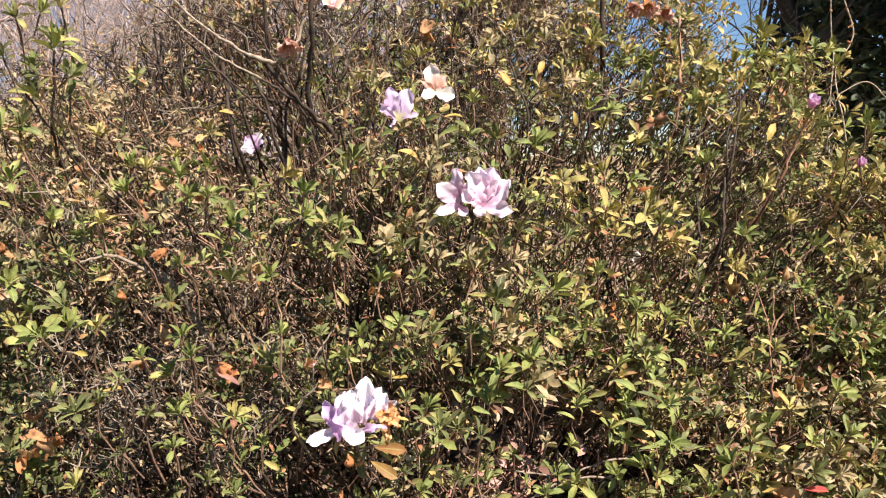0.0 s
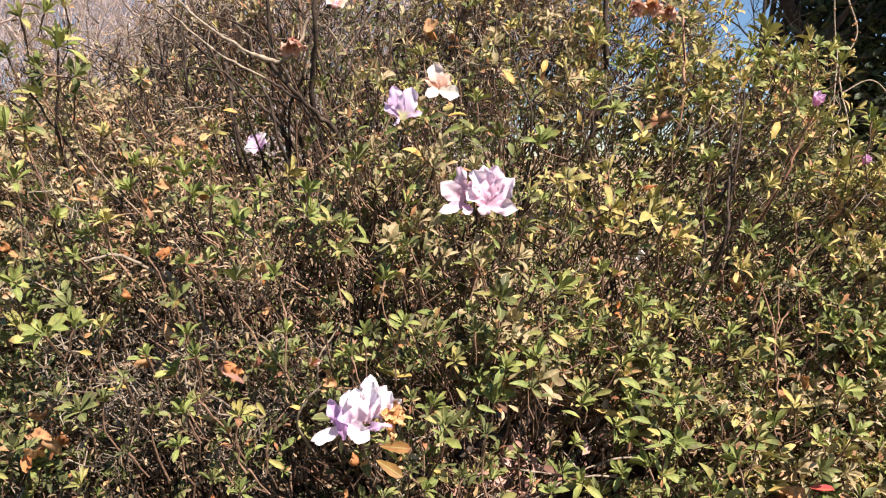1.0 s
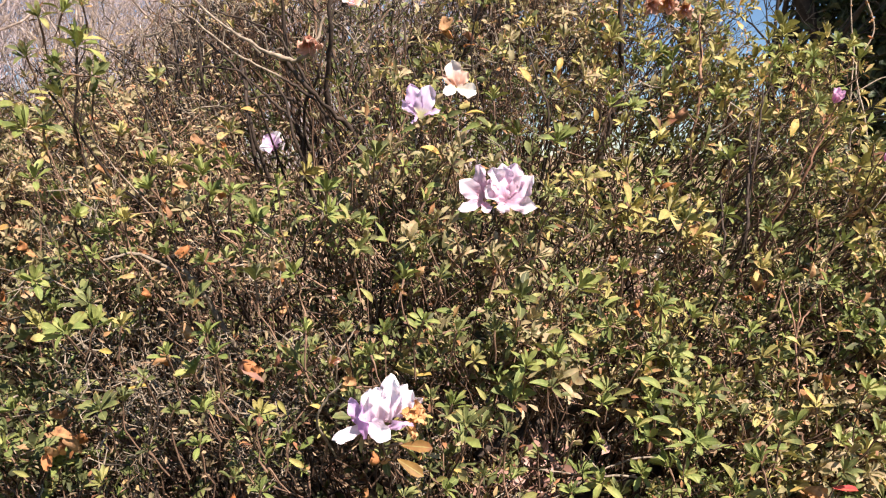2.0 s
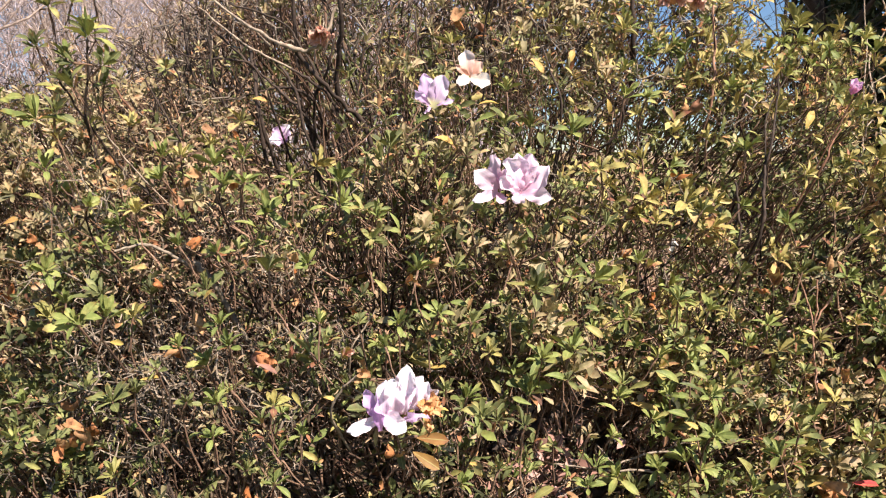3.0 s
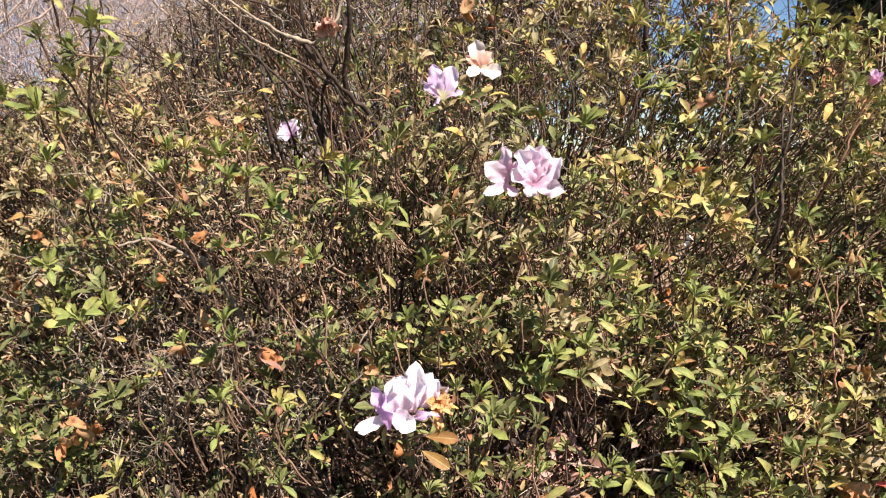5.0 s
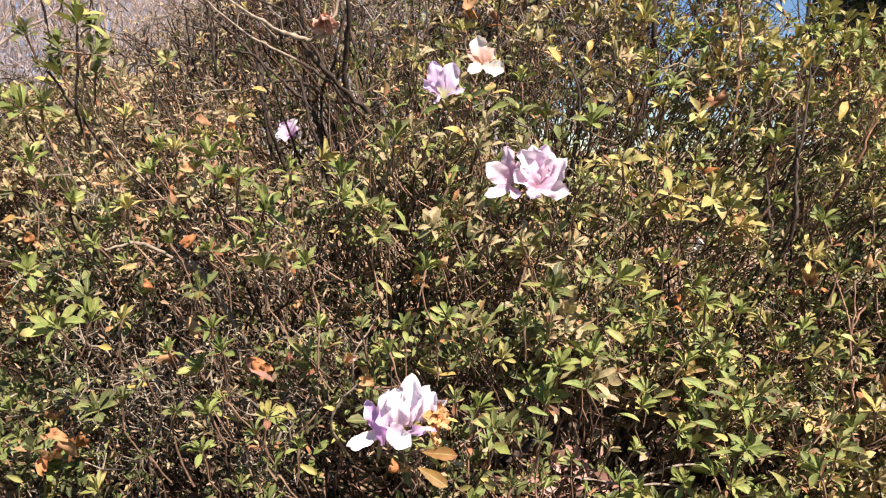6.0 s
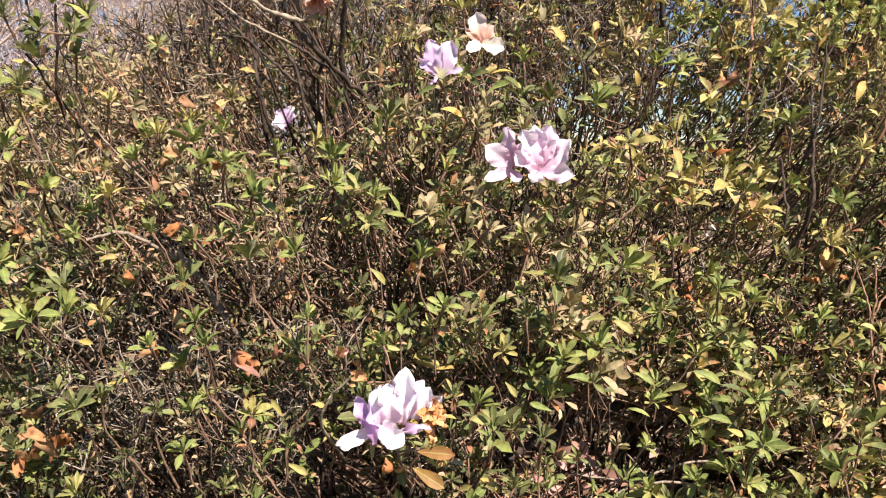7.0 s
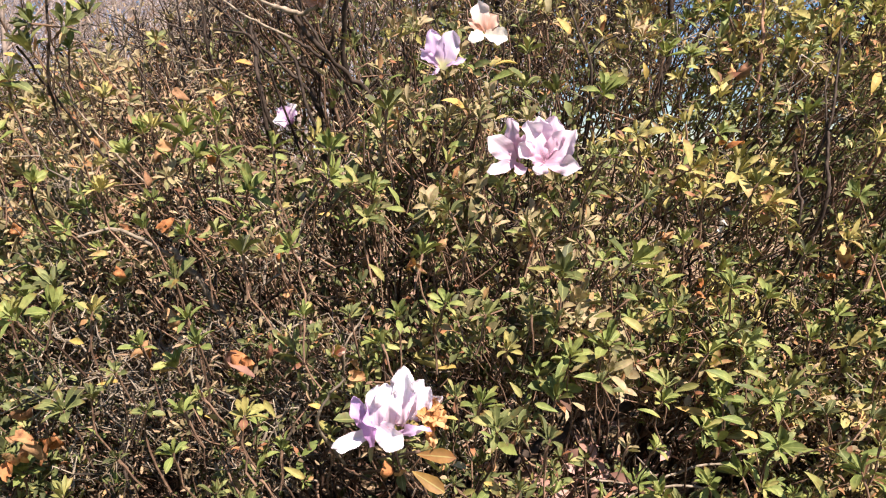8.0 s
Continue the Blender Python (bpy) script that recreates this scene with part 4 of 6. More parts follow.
for x, y, z, length, right, up in (
    (0.11, 1.105, 0.912, 0.033, 1, 0.1), (0.058, 1.067, 0.882, 0.031, -1, 0.2), (0.168, 1.168, 0.999, 0.031, 1, 0.15), (-0.228, 1.109, 1.153, 0.028, -1, -0.2), (-0.33, 1.096, 1.134, 0.032, 1, -0.1),
    (-0.136, 1.242, 1.107, 0.031, 1, -0.13), (-0.088, 1.204, 0.983, 0.031, 1, -0.24), (-0.034, 1.206, 0.999, 0.031, 1, 0.31), (0.359, 1.367, 1.084, 0.031, 1, 0.22), (0.546, 1.636, 1.062, 0.031, -1, 0.05),
    (0.474, 1.472, 0.931, 0.031, 1, -0.09), (-0.396, 1.03, 0.848, 0.031, -1, -0.22), (-0.127, 1.079, 0.955, 0.031, -1, 0.24), (0.337, 1.201, 0.774, 0.031, 1, -0.12), (0.458, 1.346, 0.676, 0.031, -1, 0.21),
):
    single_leaf("leaf", x, y, z, length, FRESH, (right, rng.uniform(-0.5, 0.1), up), wide=1.05)
for x, y, z, length, right, up in (
    (0.584, 1.392, 0.799, 0.031, 1, -0.06), (-0.722, 1.753, 1.324, 0.031, -1, 0.15), (-0.346, 1.208, 1.197, 0.031, -1, -0.09), (-0.299, 1.251, 1.182, 0.031, 1, -0.2), (-0.044, 1.23, 1.194, 0.031, -1, 0.15),
    (0.417, 1.85, 1.348, 0.031, 1, 0.25), (0.635, 1.792, 1.272, 0.031, 1, -0.27), (0.525, 1.739, 1.208, 0.031, -1, -0.15),
):
    single_leaf("leaf", x, y, z, length, FRESH, (right, rng.uniform(-0.5, 0.1), up), wide=1.05)
for x, y, z, length, right, up in (
    (0.472, 1.199, 0.7, 0.046, -1, -0.2), (0.423, 1.187, 0.742, 0.04, 1, -0.7), (0.243, 1.156, 0.878, 0.034, 1, 0.4), (0.024, 1.116, 0.891, 0.025, 0.5, -0.6), (0.084, 1.02, 0.771, 0.036, 1, 0.7),
    (-0.036, 1.083, 0.77, 0.027, 1, 0.6), (0.051, 0.997, 0.763, 0.028, 1, 0.1), (0.058, 1.154, 1.031, 0.039, 1, -0.35), (0.135, 1.147, 0.976, 0.027, 1, 0.2), (0.176, 1.189, 0.957, 0.04, 1, -0.6),
    (-0.182, 1.115, 1.152, 0.021, 1, 0.2), (-0.137, 1.064, 1.052, 0.025, 1, -0.6), (-1.021, 1.783, 1.136, 0.066, 1, 0.1), (-0.619, 1.028, 0.803, 0.027, 1, -0.3), (-0.483, 0.956, 0.818, 0.025, -1, -0.2),
):
    single_leaf("leaf", x, y, z, length, LIME, (right, rng.uniform(-0.5, 0.1), up), wide=1.05)
for x, y, z, length, right, up in (
    (-0.443, 0.947, 0.827, 0.024, 0.6, 0.5), (-0.471, 0.94, 0.805, 0.025, 1, 0.2), (-0.224, 0.907, 0.94, 0.023, -0.5, 0.8), (-0.237, 1.032, 0.818, 0.032, 1, -0.5), (-0.262, 0.986, 0.925, 0.017, 1, -0.1),
    (-0.239, 0.914, 0.799, 0.034, 1, -0.1), (-1.155, 2.151, 1.415, 0.07, -1, 0.1), (0.348, 1.217, 0.879, 0.032, 1, -0.3), (-0.173, 1.125, 1.164, 0.025, -0.4, 0.9), (-0.365, 1.144, 1.188, 0.03, -1, -0.1),
):
    single_leaf("leaf", x, y, z, length, LIME, (right, rng.uniform(-0.5, 0.1), up), wide=1.05)
for x, y, z, length, right, up in (
    (-0.486, 1.099, 1.069, 0.028, 1, 0.1),
):
    single_leaf("leaf", x, y, z, length, YELLOWISH, (right, rng.uniform(-0.5, 0.1), up), wide=1.05)
for x, y, z, length, right, up in (
    (0.269, 1.242, 0.814, 0.049, 1, -0.55), (-0.23, 1.23, 1.104, 0.022, 1, 0.1), (-1.047, 1.74, 1.078, 0.051, 1, 0.3), (-0.371, 1.047, 1.039, 0.023, 0.5, 0.5), (-0.494, 0.942, 0.795, 0.036, 1, 0.3),
    (0.135, 1.667, 1.41, 0.042, 0.6, -0.7), (0.263, 2.077, 1.474, 0.046, 0.2, 1), (0.022, 1.384, 1.317, 0.035, 1, 0.2), (-0.052, 1.248, 1.254, 0.033, 1, 0), (0.293, 1.699, 1.33, 0.03, 0.3, -0.9),
    (0.758, 1.786, 1.3, 0.047, 0.3, 0.9), (0.558, 1.234, 0.688, 0.036, 1, 0.2), (0.586, 1.292, 0.834, 0.032, 0.4, -0.9), (-0.052, 1.021, 0.889, 0.018, 1, 0), (-0.198, 0.989, 0.915, 0.016, 1, 0),
):
    single_leaf("yellow_leaf", x, y, z, length, YELLOW, (right, rng.uniform(-0.4, 0.1), up), wide=1.25, label="yellowing azalea leaf")
for x, y, z, length, right, up in (
    (-0.358, 1.299, 1.321, 0.023, 1, 0.2), (0.557, 1.682, 1.342, 0.03, 0.2, 0.9), (0.721, 1.892, 1.415, 0.033, 0.3, 0.9), (0.33, 1.178, 0.81, 0.023, 1, -0.4), (-0.007, 1.003, 0.817, 0.022, 1, -0.3),
    (-0.349, 1.086, 0.866, 0.027, 1, -0.1), (-0.523, 1.098, 0.959, 0.027, 1, -0.1), (-0.447, 1.023, 0.927, 0.027, 1, -0.1), (-0.059, 1.093, 0.923, 0.027, 1, -0.1), (-0.681, 1.27, 1.336, 0.027, 1, -0.1),
):
    single_leaf("yellow_leaf", x, y, z, length, YELLOW, (right, rng.uniform(-0.4, 0.1), up), wide=1.25, label="yellowing azalea leaf")
for x, y, z, length in (
    (0.632, 1.31, 0.854, 0.028), (0.595, 1.296, 0.834, 0.024), (0.599, 1.252, 0.669, 0.042), (-0.3, 1.267, 0.997, 0.037), (-0.206, 1.438, 1.005, 0.038),
    (-0.068, 1.122, 1.079, 0.023), (-0.432, 1.147, 1.166, 0.022), (-0.424, 1.144, 1.102, 0.025), (-0.411, 1.13, 0.988, 0.03), (-0.572, 1.047, 0.87, 0.034),
    (-0.588, 1.11, 0.822, 0.043), (-0.569, 1.016, 0.831, 0.033), (-0.28, 0.92, 0.811, 0.03), (-0.293, 1.017, 0.96, 0.037), (0.514, 1.35, 1.024, 0.036),
    (0.52, 1.405, 0.988, 0.027), (0.531, 1.34, 1.012, 0.026), (0.372, 1.4, 1.196, 0.031), (-0.245, 1.01, 0.97, 0.022), (-0.029, 1.853, 1.54, 0.046),
):
    dead_leaf(x, y, z, length, label="curled rust-brown dead leaf")
    if length > 0.024:
        dead_leaf(x + rng.normal() * 0.011, y + 0.006, z - 0.012, length * 0.8, label="curled rust-brown dead leaf")
for x, y, z, length in (
    (0.017, 1.814, 1.508, 0.032), (0.495, 1.79, 1.338, 0.04), (-1.017, 1.648, 0.943, 0.036), (0.345, 1.751, 1.013, 0.039), (0.635, 1.375, 1.038, 0.026),
    (-0.123, 0.952, 0.809, 0.02), (0.117, 1.028, 0.753, 0.03), (0.069, 1.008, 0.762, 0.027), (-0.977, 1.714, 1.038, 0.04), (-0.447, 1.078, 1.05, 0.019),
    (-0.575, 1.467, 1.158, 0.026), (-0.265, 1.112, 1.076, 0.026), (-0.107, 1.091, 1.056, 0.026), (-0.22, 1.274, 0.974, 0.026), (0.312, 1.476, 0.966, 0.026),
    (0.304, 1.301, 0.987, 0.026), (-0.442, 1.097, 0.954, 0.026), (-0.16, 1.025, 0.946, 0.026), (-0.111, 0.966, 0.852, 0.026), (-0.399, 1.175, 1.267, 0.026),
):
    dead_leaf(x, y, z, length, label="curled rust-brown dead leaf")
    if length > 0.024:
        dead_leaf(x + rng.normal() * 0.011, y + 0.006, z - 0.012, length * 0.8, label="curled rust-brown dead leaf")
for x, y, z, length in (
    (-0.772, 1.655, 1.217, 0.026), (-0.375, 1.207, 1.19, 0.026), (-0.432, 1.187, 1.199, 0.026), (0.534, 1.575, 1.198, 0.026), (0.94, 2.213, 1.405, 0.026),
):
    dead_leaf(x, y, z, length, label="curled rust-brown dead leaf")
    if length > 0.024:
        dead_leaf(x + rng.normal() * 0.011, y + 0.006, z - 0.012, length * 0.8, label="curled rust-brown dead leaf")
single_leaf("yellow_leaf", -0.062, 0.930, 0.882, 0.041, YELLOW_BROWN, (1, -0.15, -0.02), (0, -0.8, 0.6), 1.15, "long yellow-brown leaf under a flower", 0)
single_leaf("yellow_leaf", -0.070, 0.925, 0.857, 0.040, YELLOW_BROWN, (0.85, -0.25, -0.45), (0.3, -0.85, 0.5), 1.2, "long yellow-brown leaf under a flower", 0)
dead_leaf(-0.554, 1.02, 0.87, 0.036, (0.7, -0.2, 0.5), "curled orange-brown dead leaf")
dead_leaf(-0.538, 1.015, 0.848, 0.038, (0.2, -0.3, -0.9), "curled orange-brown dead leaf")
dead_leaf(-0.566, 1.02, 0.842, 0.030, (-0.8, -0.2, -0.3), "curled orange-brown dead leaf")
dead_leaf(-0.290, 1.022, 0.955, 0.038, (0.8, -0.3, 0.4), "large curled tan dead leaf", LITTER)
dead_leaf(-0.306, 1.025, 0.952, 0.034, (-0.6, -0.3, -0.5), "large curled tan dead leaf", LITTER)
single_leaf("red_leaf", 0.582, 1.145, 0.727, 0.036, RED, (1, -0.2, -0.25), (0.2, -0.6, 0.8), 1.5, "bright red fading azalea leaf")
dead_leaf(0.545, 1.150, 0.722, 0.036, (-1, -0.2, 0.1), "red-brown dead leaf")


# ---- branches that stand out ----
def branch(material, r0, r1, *points, label=""):
    p = spline(points)
    p[1:-1] += rng.normal(size=(len(p) - 2, 3)) * min(r0, r1) * 0.5
    i = int(shrub_of(p.mean(0)))
    v, t = tubes([local(p, i)], [np.linspace(r0, r1, len(p)) * (1 + 0.12 * rng.normal(size=len(p)))], 7)
    part("branch", raw_mesh("branch", v, t, material), SHRUBS[i], label=label)
    for q in p[:-len(p) // 3:2]:
        keep_clear(*q, r0 + 0.007, 0.5)


branch(PALE_BARK, 0.0022, 0.0036, (-0.70, 1.86, 1.68), (-0.526, 1.697, 1.535), (-0.38, 1.565, 1.444), label="pale sunlit bare branch")
branch(PALE_BARK, 0.0046, 0.0026, (-0.38, 1.565, 1.444), (-0.323, 1.553, 1.427), (-0.286, 1.536, 1.454), (-0.264, 1.541, 1.51), label="knotted pale branch")
branch(DARK_BARK, 0.0042, 0.0062, (-0.352, 1.566, 1.432), (-0.309, 1.607, 1.377), (-0.266, 1.672, 1.325), (-0.225, 1.714, 1.263), (-0.15, 1.80, 0.9), (-0.08, 1.75, 0.3), label="dark bare branch")
branch(PALE_BARK, 0.0020, 0.0028, (-0.634, 1.853, 1.568), (-0.513, 1.791, 1.476), (-0.449, 1.765, 1.441), (-0.40, 1.755, 1.416))
branch(DARK_BARK, 0.0028, 0.0040, (-0.40, 1.755, 1.416), (-0.349, 1.759, 1.383), (-0.30, 1.79, 1.32), (-0.25, 1.86, 1.15))
branch(DARK_BARK, 0.0024, 0.0050, (-0.62, 1.88, 1.53), (-0.537, 1.90, 1.45), (-0.468, 1.90, 1.385), (-0.405, 1.90, 1.323), (-0.36, 1.98, 1.20), (-0.33, 2.1, 0.9), label="dark bare branch")
branch(DARK_BARK, 0.0020, 0.0044, (-0.60, 1.92, 1.36), (-0.535, 1.95, 1.378), (-0.48, 1.96, 1.392), (-0.43, 1.95, 1.385), (-0.38, 1.97, 1.34), (-0.35, 2.05, 1.15), label="dark bare branch")
branch(DARK_BARK, 0.0022, 0.0040, (-0.56, 1.84, 1.575), (-0.441, 1.85, 1.533), (-0.40, 1.86, 1.48), (-0.366, 1.86, 1.424), (-0.33, 1.88, 1.34), (-0.30, 1.98, 1.1))
branch(DARK_BARK, 0.0020, 0.0046, (-0.277, 1.80, 1.60), (-0.317, 1.80, 1.456), (-0.335, 1.83, 1.41), (-0.377, 1.90, 1.35), (-0.40, 2.0, 1.15))
branch(DARK_BARK, 0.0028, 0.0050, (-0.535, 1.96, 1.46), (-0.528, 1.95, 1.381), (-0.525, 1.95, 1.30), (-0.50, 2.05, 1.0), label="brown upright stem")
branch(DARK_BARK, 0.0050, 0.0085, (-0.279, 1.757, 1.68), (-0.295, 1.796, 1.521), (-0.317, 1.881, 1.388), (-0.327, 1.96, 1.212), (-0.32, 2.1, 0.8), (-0.4, 2.35, 0.3), label="dark upright stem")
branch(DARK_BARK, 0.0045, 0.0085, (-0.438, 1.95, 1.66), (-0.441, 2.033, 1.4), (-0.422, 2.07, 1.284), (-0.409, 2.107, 1.178), (-0.43, 2.3, 0.7), (-0.45, 2.4, 0.3), label="dark upright stem")
branch(PALE_BARK, 0.007, 0.005, (-0.47, 2.222, 1.28), (-0.432, 2.26, 1.310), (-0.38, 2.228, 1.343))
branch(GREY_TWIG, 0.0016, 0.0022, (-0.60, 2.01, 1.215), (-0.485, 2.013, 1.237), (-0.363, 2.015, 1.251), (-0.251, 1.915, 1.257))
branch(DARK_BARK, 0.0018, 0.0025, (-0.616, 1.259, 1.40), (-0.622, 1.268, 1.36), (-0.645, 1.295, 1.295), (-0.646, 1.311, 1.264), (-0.63, 1.36, 1.13), label="dark shoot standing above the leaves")
branch(DARK_BARK, 0.0018, 0.0030, (-0.665, 1.258, 1.345), (-0.645, 1.294, 1.289), (-0.615, 1.364, 1.199), (-0.583, 1.38, 1.164), (-0.543, 1.393, 1.108), (-0.49, 1.45, 0.98), (-0.3, 1.7, 0.4))
branch(PALE_BARK, 0.0012, 0.0014, (-0.642, 1.343, 1.276), (-0.608, 1.357, 1.222), (-0.571, 1.375, 1.17), (-0.53, 1.40, 1.12))
branch(ROSE_STEM, 0.0030, 0.0045, (0.621, 2.06, 1.60), (0.621, 2.044, 1.488), (0.616, 2.028, 1.357), (0.60, 2.1, 1.1), (0.7, 2.15, 0.4), label="straight reddish stem")
branch(DARK_BARK, 0.0014, 0.0026, (0.677, 1.73, 1.387), (0.627, 1.699, 1.302), (0.614, 1.653, 1.173), (0.624, 1.689, 1.055), (0.72, 1.9, 0.6), (0.85, 2.1, 0.3))
branch(RED_STEM, 0.0012, 0.0026, (0.79, 1.64, 1.352), (0.78, 1.67, 1.311), (0.711, 1.699, 1.136), (0.68, 1.734, 1.011), (0.75, 1.95, 0.5), label="reddish stem leaning outwards")
branch(ROSE_STEM, 0.0016, 0.0026, (0.632, 1.377, 0.977), (0.603, 1.379, 0.914), (0.612, 1.378, 0.818), (0.633, 1.43, 0.70), (0.6, 1.7, 0.35))
branch(ROSE_STEM, 0.0013, 0.0016, (0.57, 1.382, 1.018), (0.595, 1.384, 0.955), (0.603, 1.379, 0.914))
branch(ROSE_STEM, 0.0013, 0.0016, (0.602, 1.375, 1.005), (0.606, 1.378, 0.95), (0.604, 1.379, 0.914))
branch(PALE_BARK, 0.0014, 0.0018, (-0.147, 1.301, 1.176), (-0.149, 1.321, 1.097), (-0.151, 1.341, 1.015), (-0.15, 1.42, 0.8), (-0.1, 1.7, 0.3))
branch(PALE_BARK, 0.0010, 0.0016, (-0.149, 1.099, 1.007), (-0.167, 1.095, 0.979), (-0.184, 1.092, 0.95), (-0.192, 1.13, 0.89))
branch(DARK_BARK, 0.0075, 0.011, (0.02, 1.22, 0.750), (0.102, 1.301, 0.766), (0.159, 1.352, 0.774), (0.26, 1.47, 0.72), (0.2, 1.7, 0.3), label="thick dark low branch")
branch(DARK_BARK, 0.009, 0.012, (0.20, 1.40, 0.575), (0.302, 1.433, 0.614), (0.401, 1.484, 0.615), (0.5, 1.65, 0.5), (0.4, 1.85, 0.3), label="thick dark low branch")
branch(GREY_TWIG, 0.0045, 0.0060, (-0.455, 1.236, 1.059), (-0.431, 1.252, 1.024), (-0.415, 1.29, 0.965), (-0.3, 1.5, 0.6), (-0.15, 1.7, 0.3))
branch(GREY_TWIG, 0.0020, 0.0035, (-0.56, 1.188, 1.082), (-0.521, 1.21, 1.09), (-0.483, 1.227, 1.067), (-0.44, 1.27, 1.03))
branch(DARK_BARK, 0.0026, 0.0040, (0.329, 1.724, 1.345), (0.325, 1.737, 1.282), (0.292, 1.762, 1.24), (0.244, 1.809, 1.214), (0.18, 1.87, 1.15))
branch(DARK_BARK, 0.0060, 0.0100, (0.455, 2.272, 1.75), (0.475, 2.302, 1.534), (0.475, 2.336, 1.406), (0.44, 2.36, 1.1), (0.7, 2.2, 0.3), label="dark upright stem")
branch(GREY_TWIG, 0.0012, 0.0022, (-0.16, 0.971, 0.95), (-0.181, 0.978, 0.927), (-0.198, 1.0, 0.886), (-0.19, 1.1, 0.8))
branch(DARK_BARK, 0.0034, 0.005, (-0.54, 1.95, 1.492), (-0.527, 1.92, 1.421), (-0.5, 1.9, 1.279), (-0.45, 2.06, 1.029), label="brown upright stem")
branch(DARK_BARK, 0.0028, 0.0044, (-0.417, 1.72, 1.417), (-0.388, 1.72, 1.37), (-0.355, 1.74, 1.231), (-0.32, 1.9, 0.981))
branch(DARK_BARK, 0.002, 0.003, (-0.671, 1.85, 1.542), (-0.664, 1.85, 1.479), (-0.649, 1.85, 1.402), (-0.584, 2.01, 1.152))
branch(DARK_BARK, 0.0022, 0.0032, (-0.599, 1.8, 1.545), (-0.593, 1.8, 1.471), (-0.588, 1.82, 1.386), (-0.529, 1.98, 1.136))
branch(DARK_BARK, 0.0016, 0.0026, (-0.695, 1.8, 1.472), (-0.632, 1.8, 1.447), (-0.549, 1.82, 1.443), (-0.493, 1.85, 1.407), (-0.444, 2.01, 1.157))
branch(DARK_BARK, 0.0018, 0.0026, (-0.664, 1.6, 1.378), (-0.628, 1.6, 1.311), (-0.593, 1.62, 1.232), (-0.534, 1.78, 0.982))
branch(RED_STEM, 0.0016, 0.0026, (-0.697, 1.5, 1.38), (-0.672, 1.5, 1.338), (-0.641, 1.52, 1.28), (-0.577, 1.68, 1.03))
branch(DARK_BARK, 0.0018, 0.003, (-0.193, 1.75, 1.52), (-0.205, 1.74, 1.448), (-0.231, 1.74, 1.364), (-0.208, 1.9, 1.114))
branch(DARK_BARK, 0.002, 0.0034, (-0.133, 1.9, 1.558), (-0.124, 1.88, 1.478), (-0.1, 1.86, 1.398), (-0.09, 2.02, 1.148))
branch(DARK_BARK, 0.0018, 0.0026, (0.149, 1.7, 1.45), (0.165, 1.68, 1.396), (0.185, 1.66, 1.302), (0.167, 1.82, 1.052))
branch(DARK_BARK, 0.0016, 0.003, (0.287, 1.7, 1.345), (0.241, 1.7, 1.298), (0.193, 1.7, 1.257), (0.174, 1.86, 1.007))
branch(DARK_BARK, 0.0018, 0.003, (0.658, 1.72, 1.39), (0.647, 1.7, 1.319), (0.607, 1.66, 1.178), (0.546, 1.82, 0.928), label="dark upright stem")
branch(DARK_BARK, 0.002, 0.003, (0.496, 1.5, 1.172), (0.496, 1.48, 1.121), (0.486, 1.46, 1.038), (0.437, 1.62, 0.788))
branch(RED_STEM, 0.0014, 0.003, (0.738, 1.6, 1.273), (0.712, 1.58, 1.246), (0.679, 1.56, 1.186), (0.611, 1.72, 0.936), label="reddish stem leaning outwards")
branch(DARK_BARK, 0.0022, 0.0036, (0.558, 1.52, 1.203), (0.551, 1.5, 1.151), (0.536, 1.48, 1.068), (0.482, 1.64, 0.818))
branch(GREY_TWIG, 0.0012, 0.0022, (0.112, 1.21, 0.735), (0.204, 1.23, 0.715), (0.297, 1.25, 0.70), (0.38, 1.36, 0.60))
branch(GREY_TWIG, 0.0012, 0.0022, (0.13, 1.20, 0.68), (0.241, 1.24, 0.725), (0.324, 1.26, 0.735), (0.40, 1.40, 0.66))
branch(GREY_TWIG, 0.0010, 0.0018, (0.27, 1.18, 0.67), (0.24, 1.22, 0.70), (0.20, 1.26, 0.745), (0.22, 1.36, 0.66))


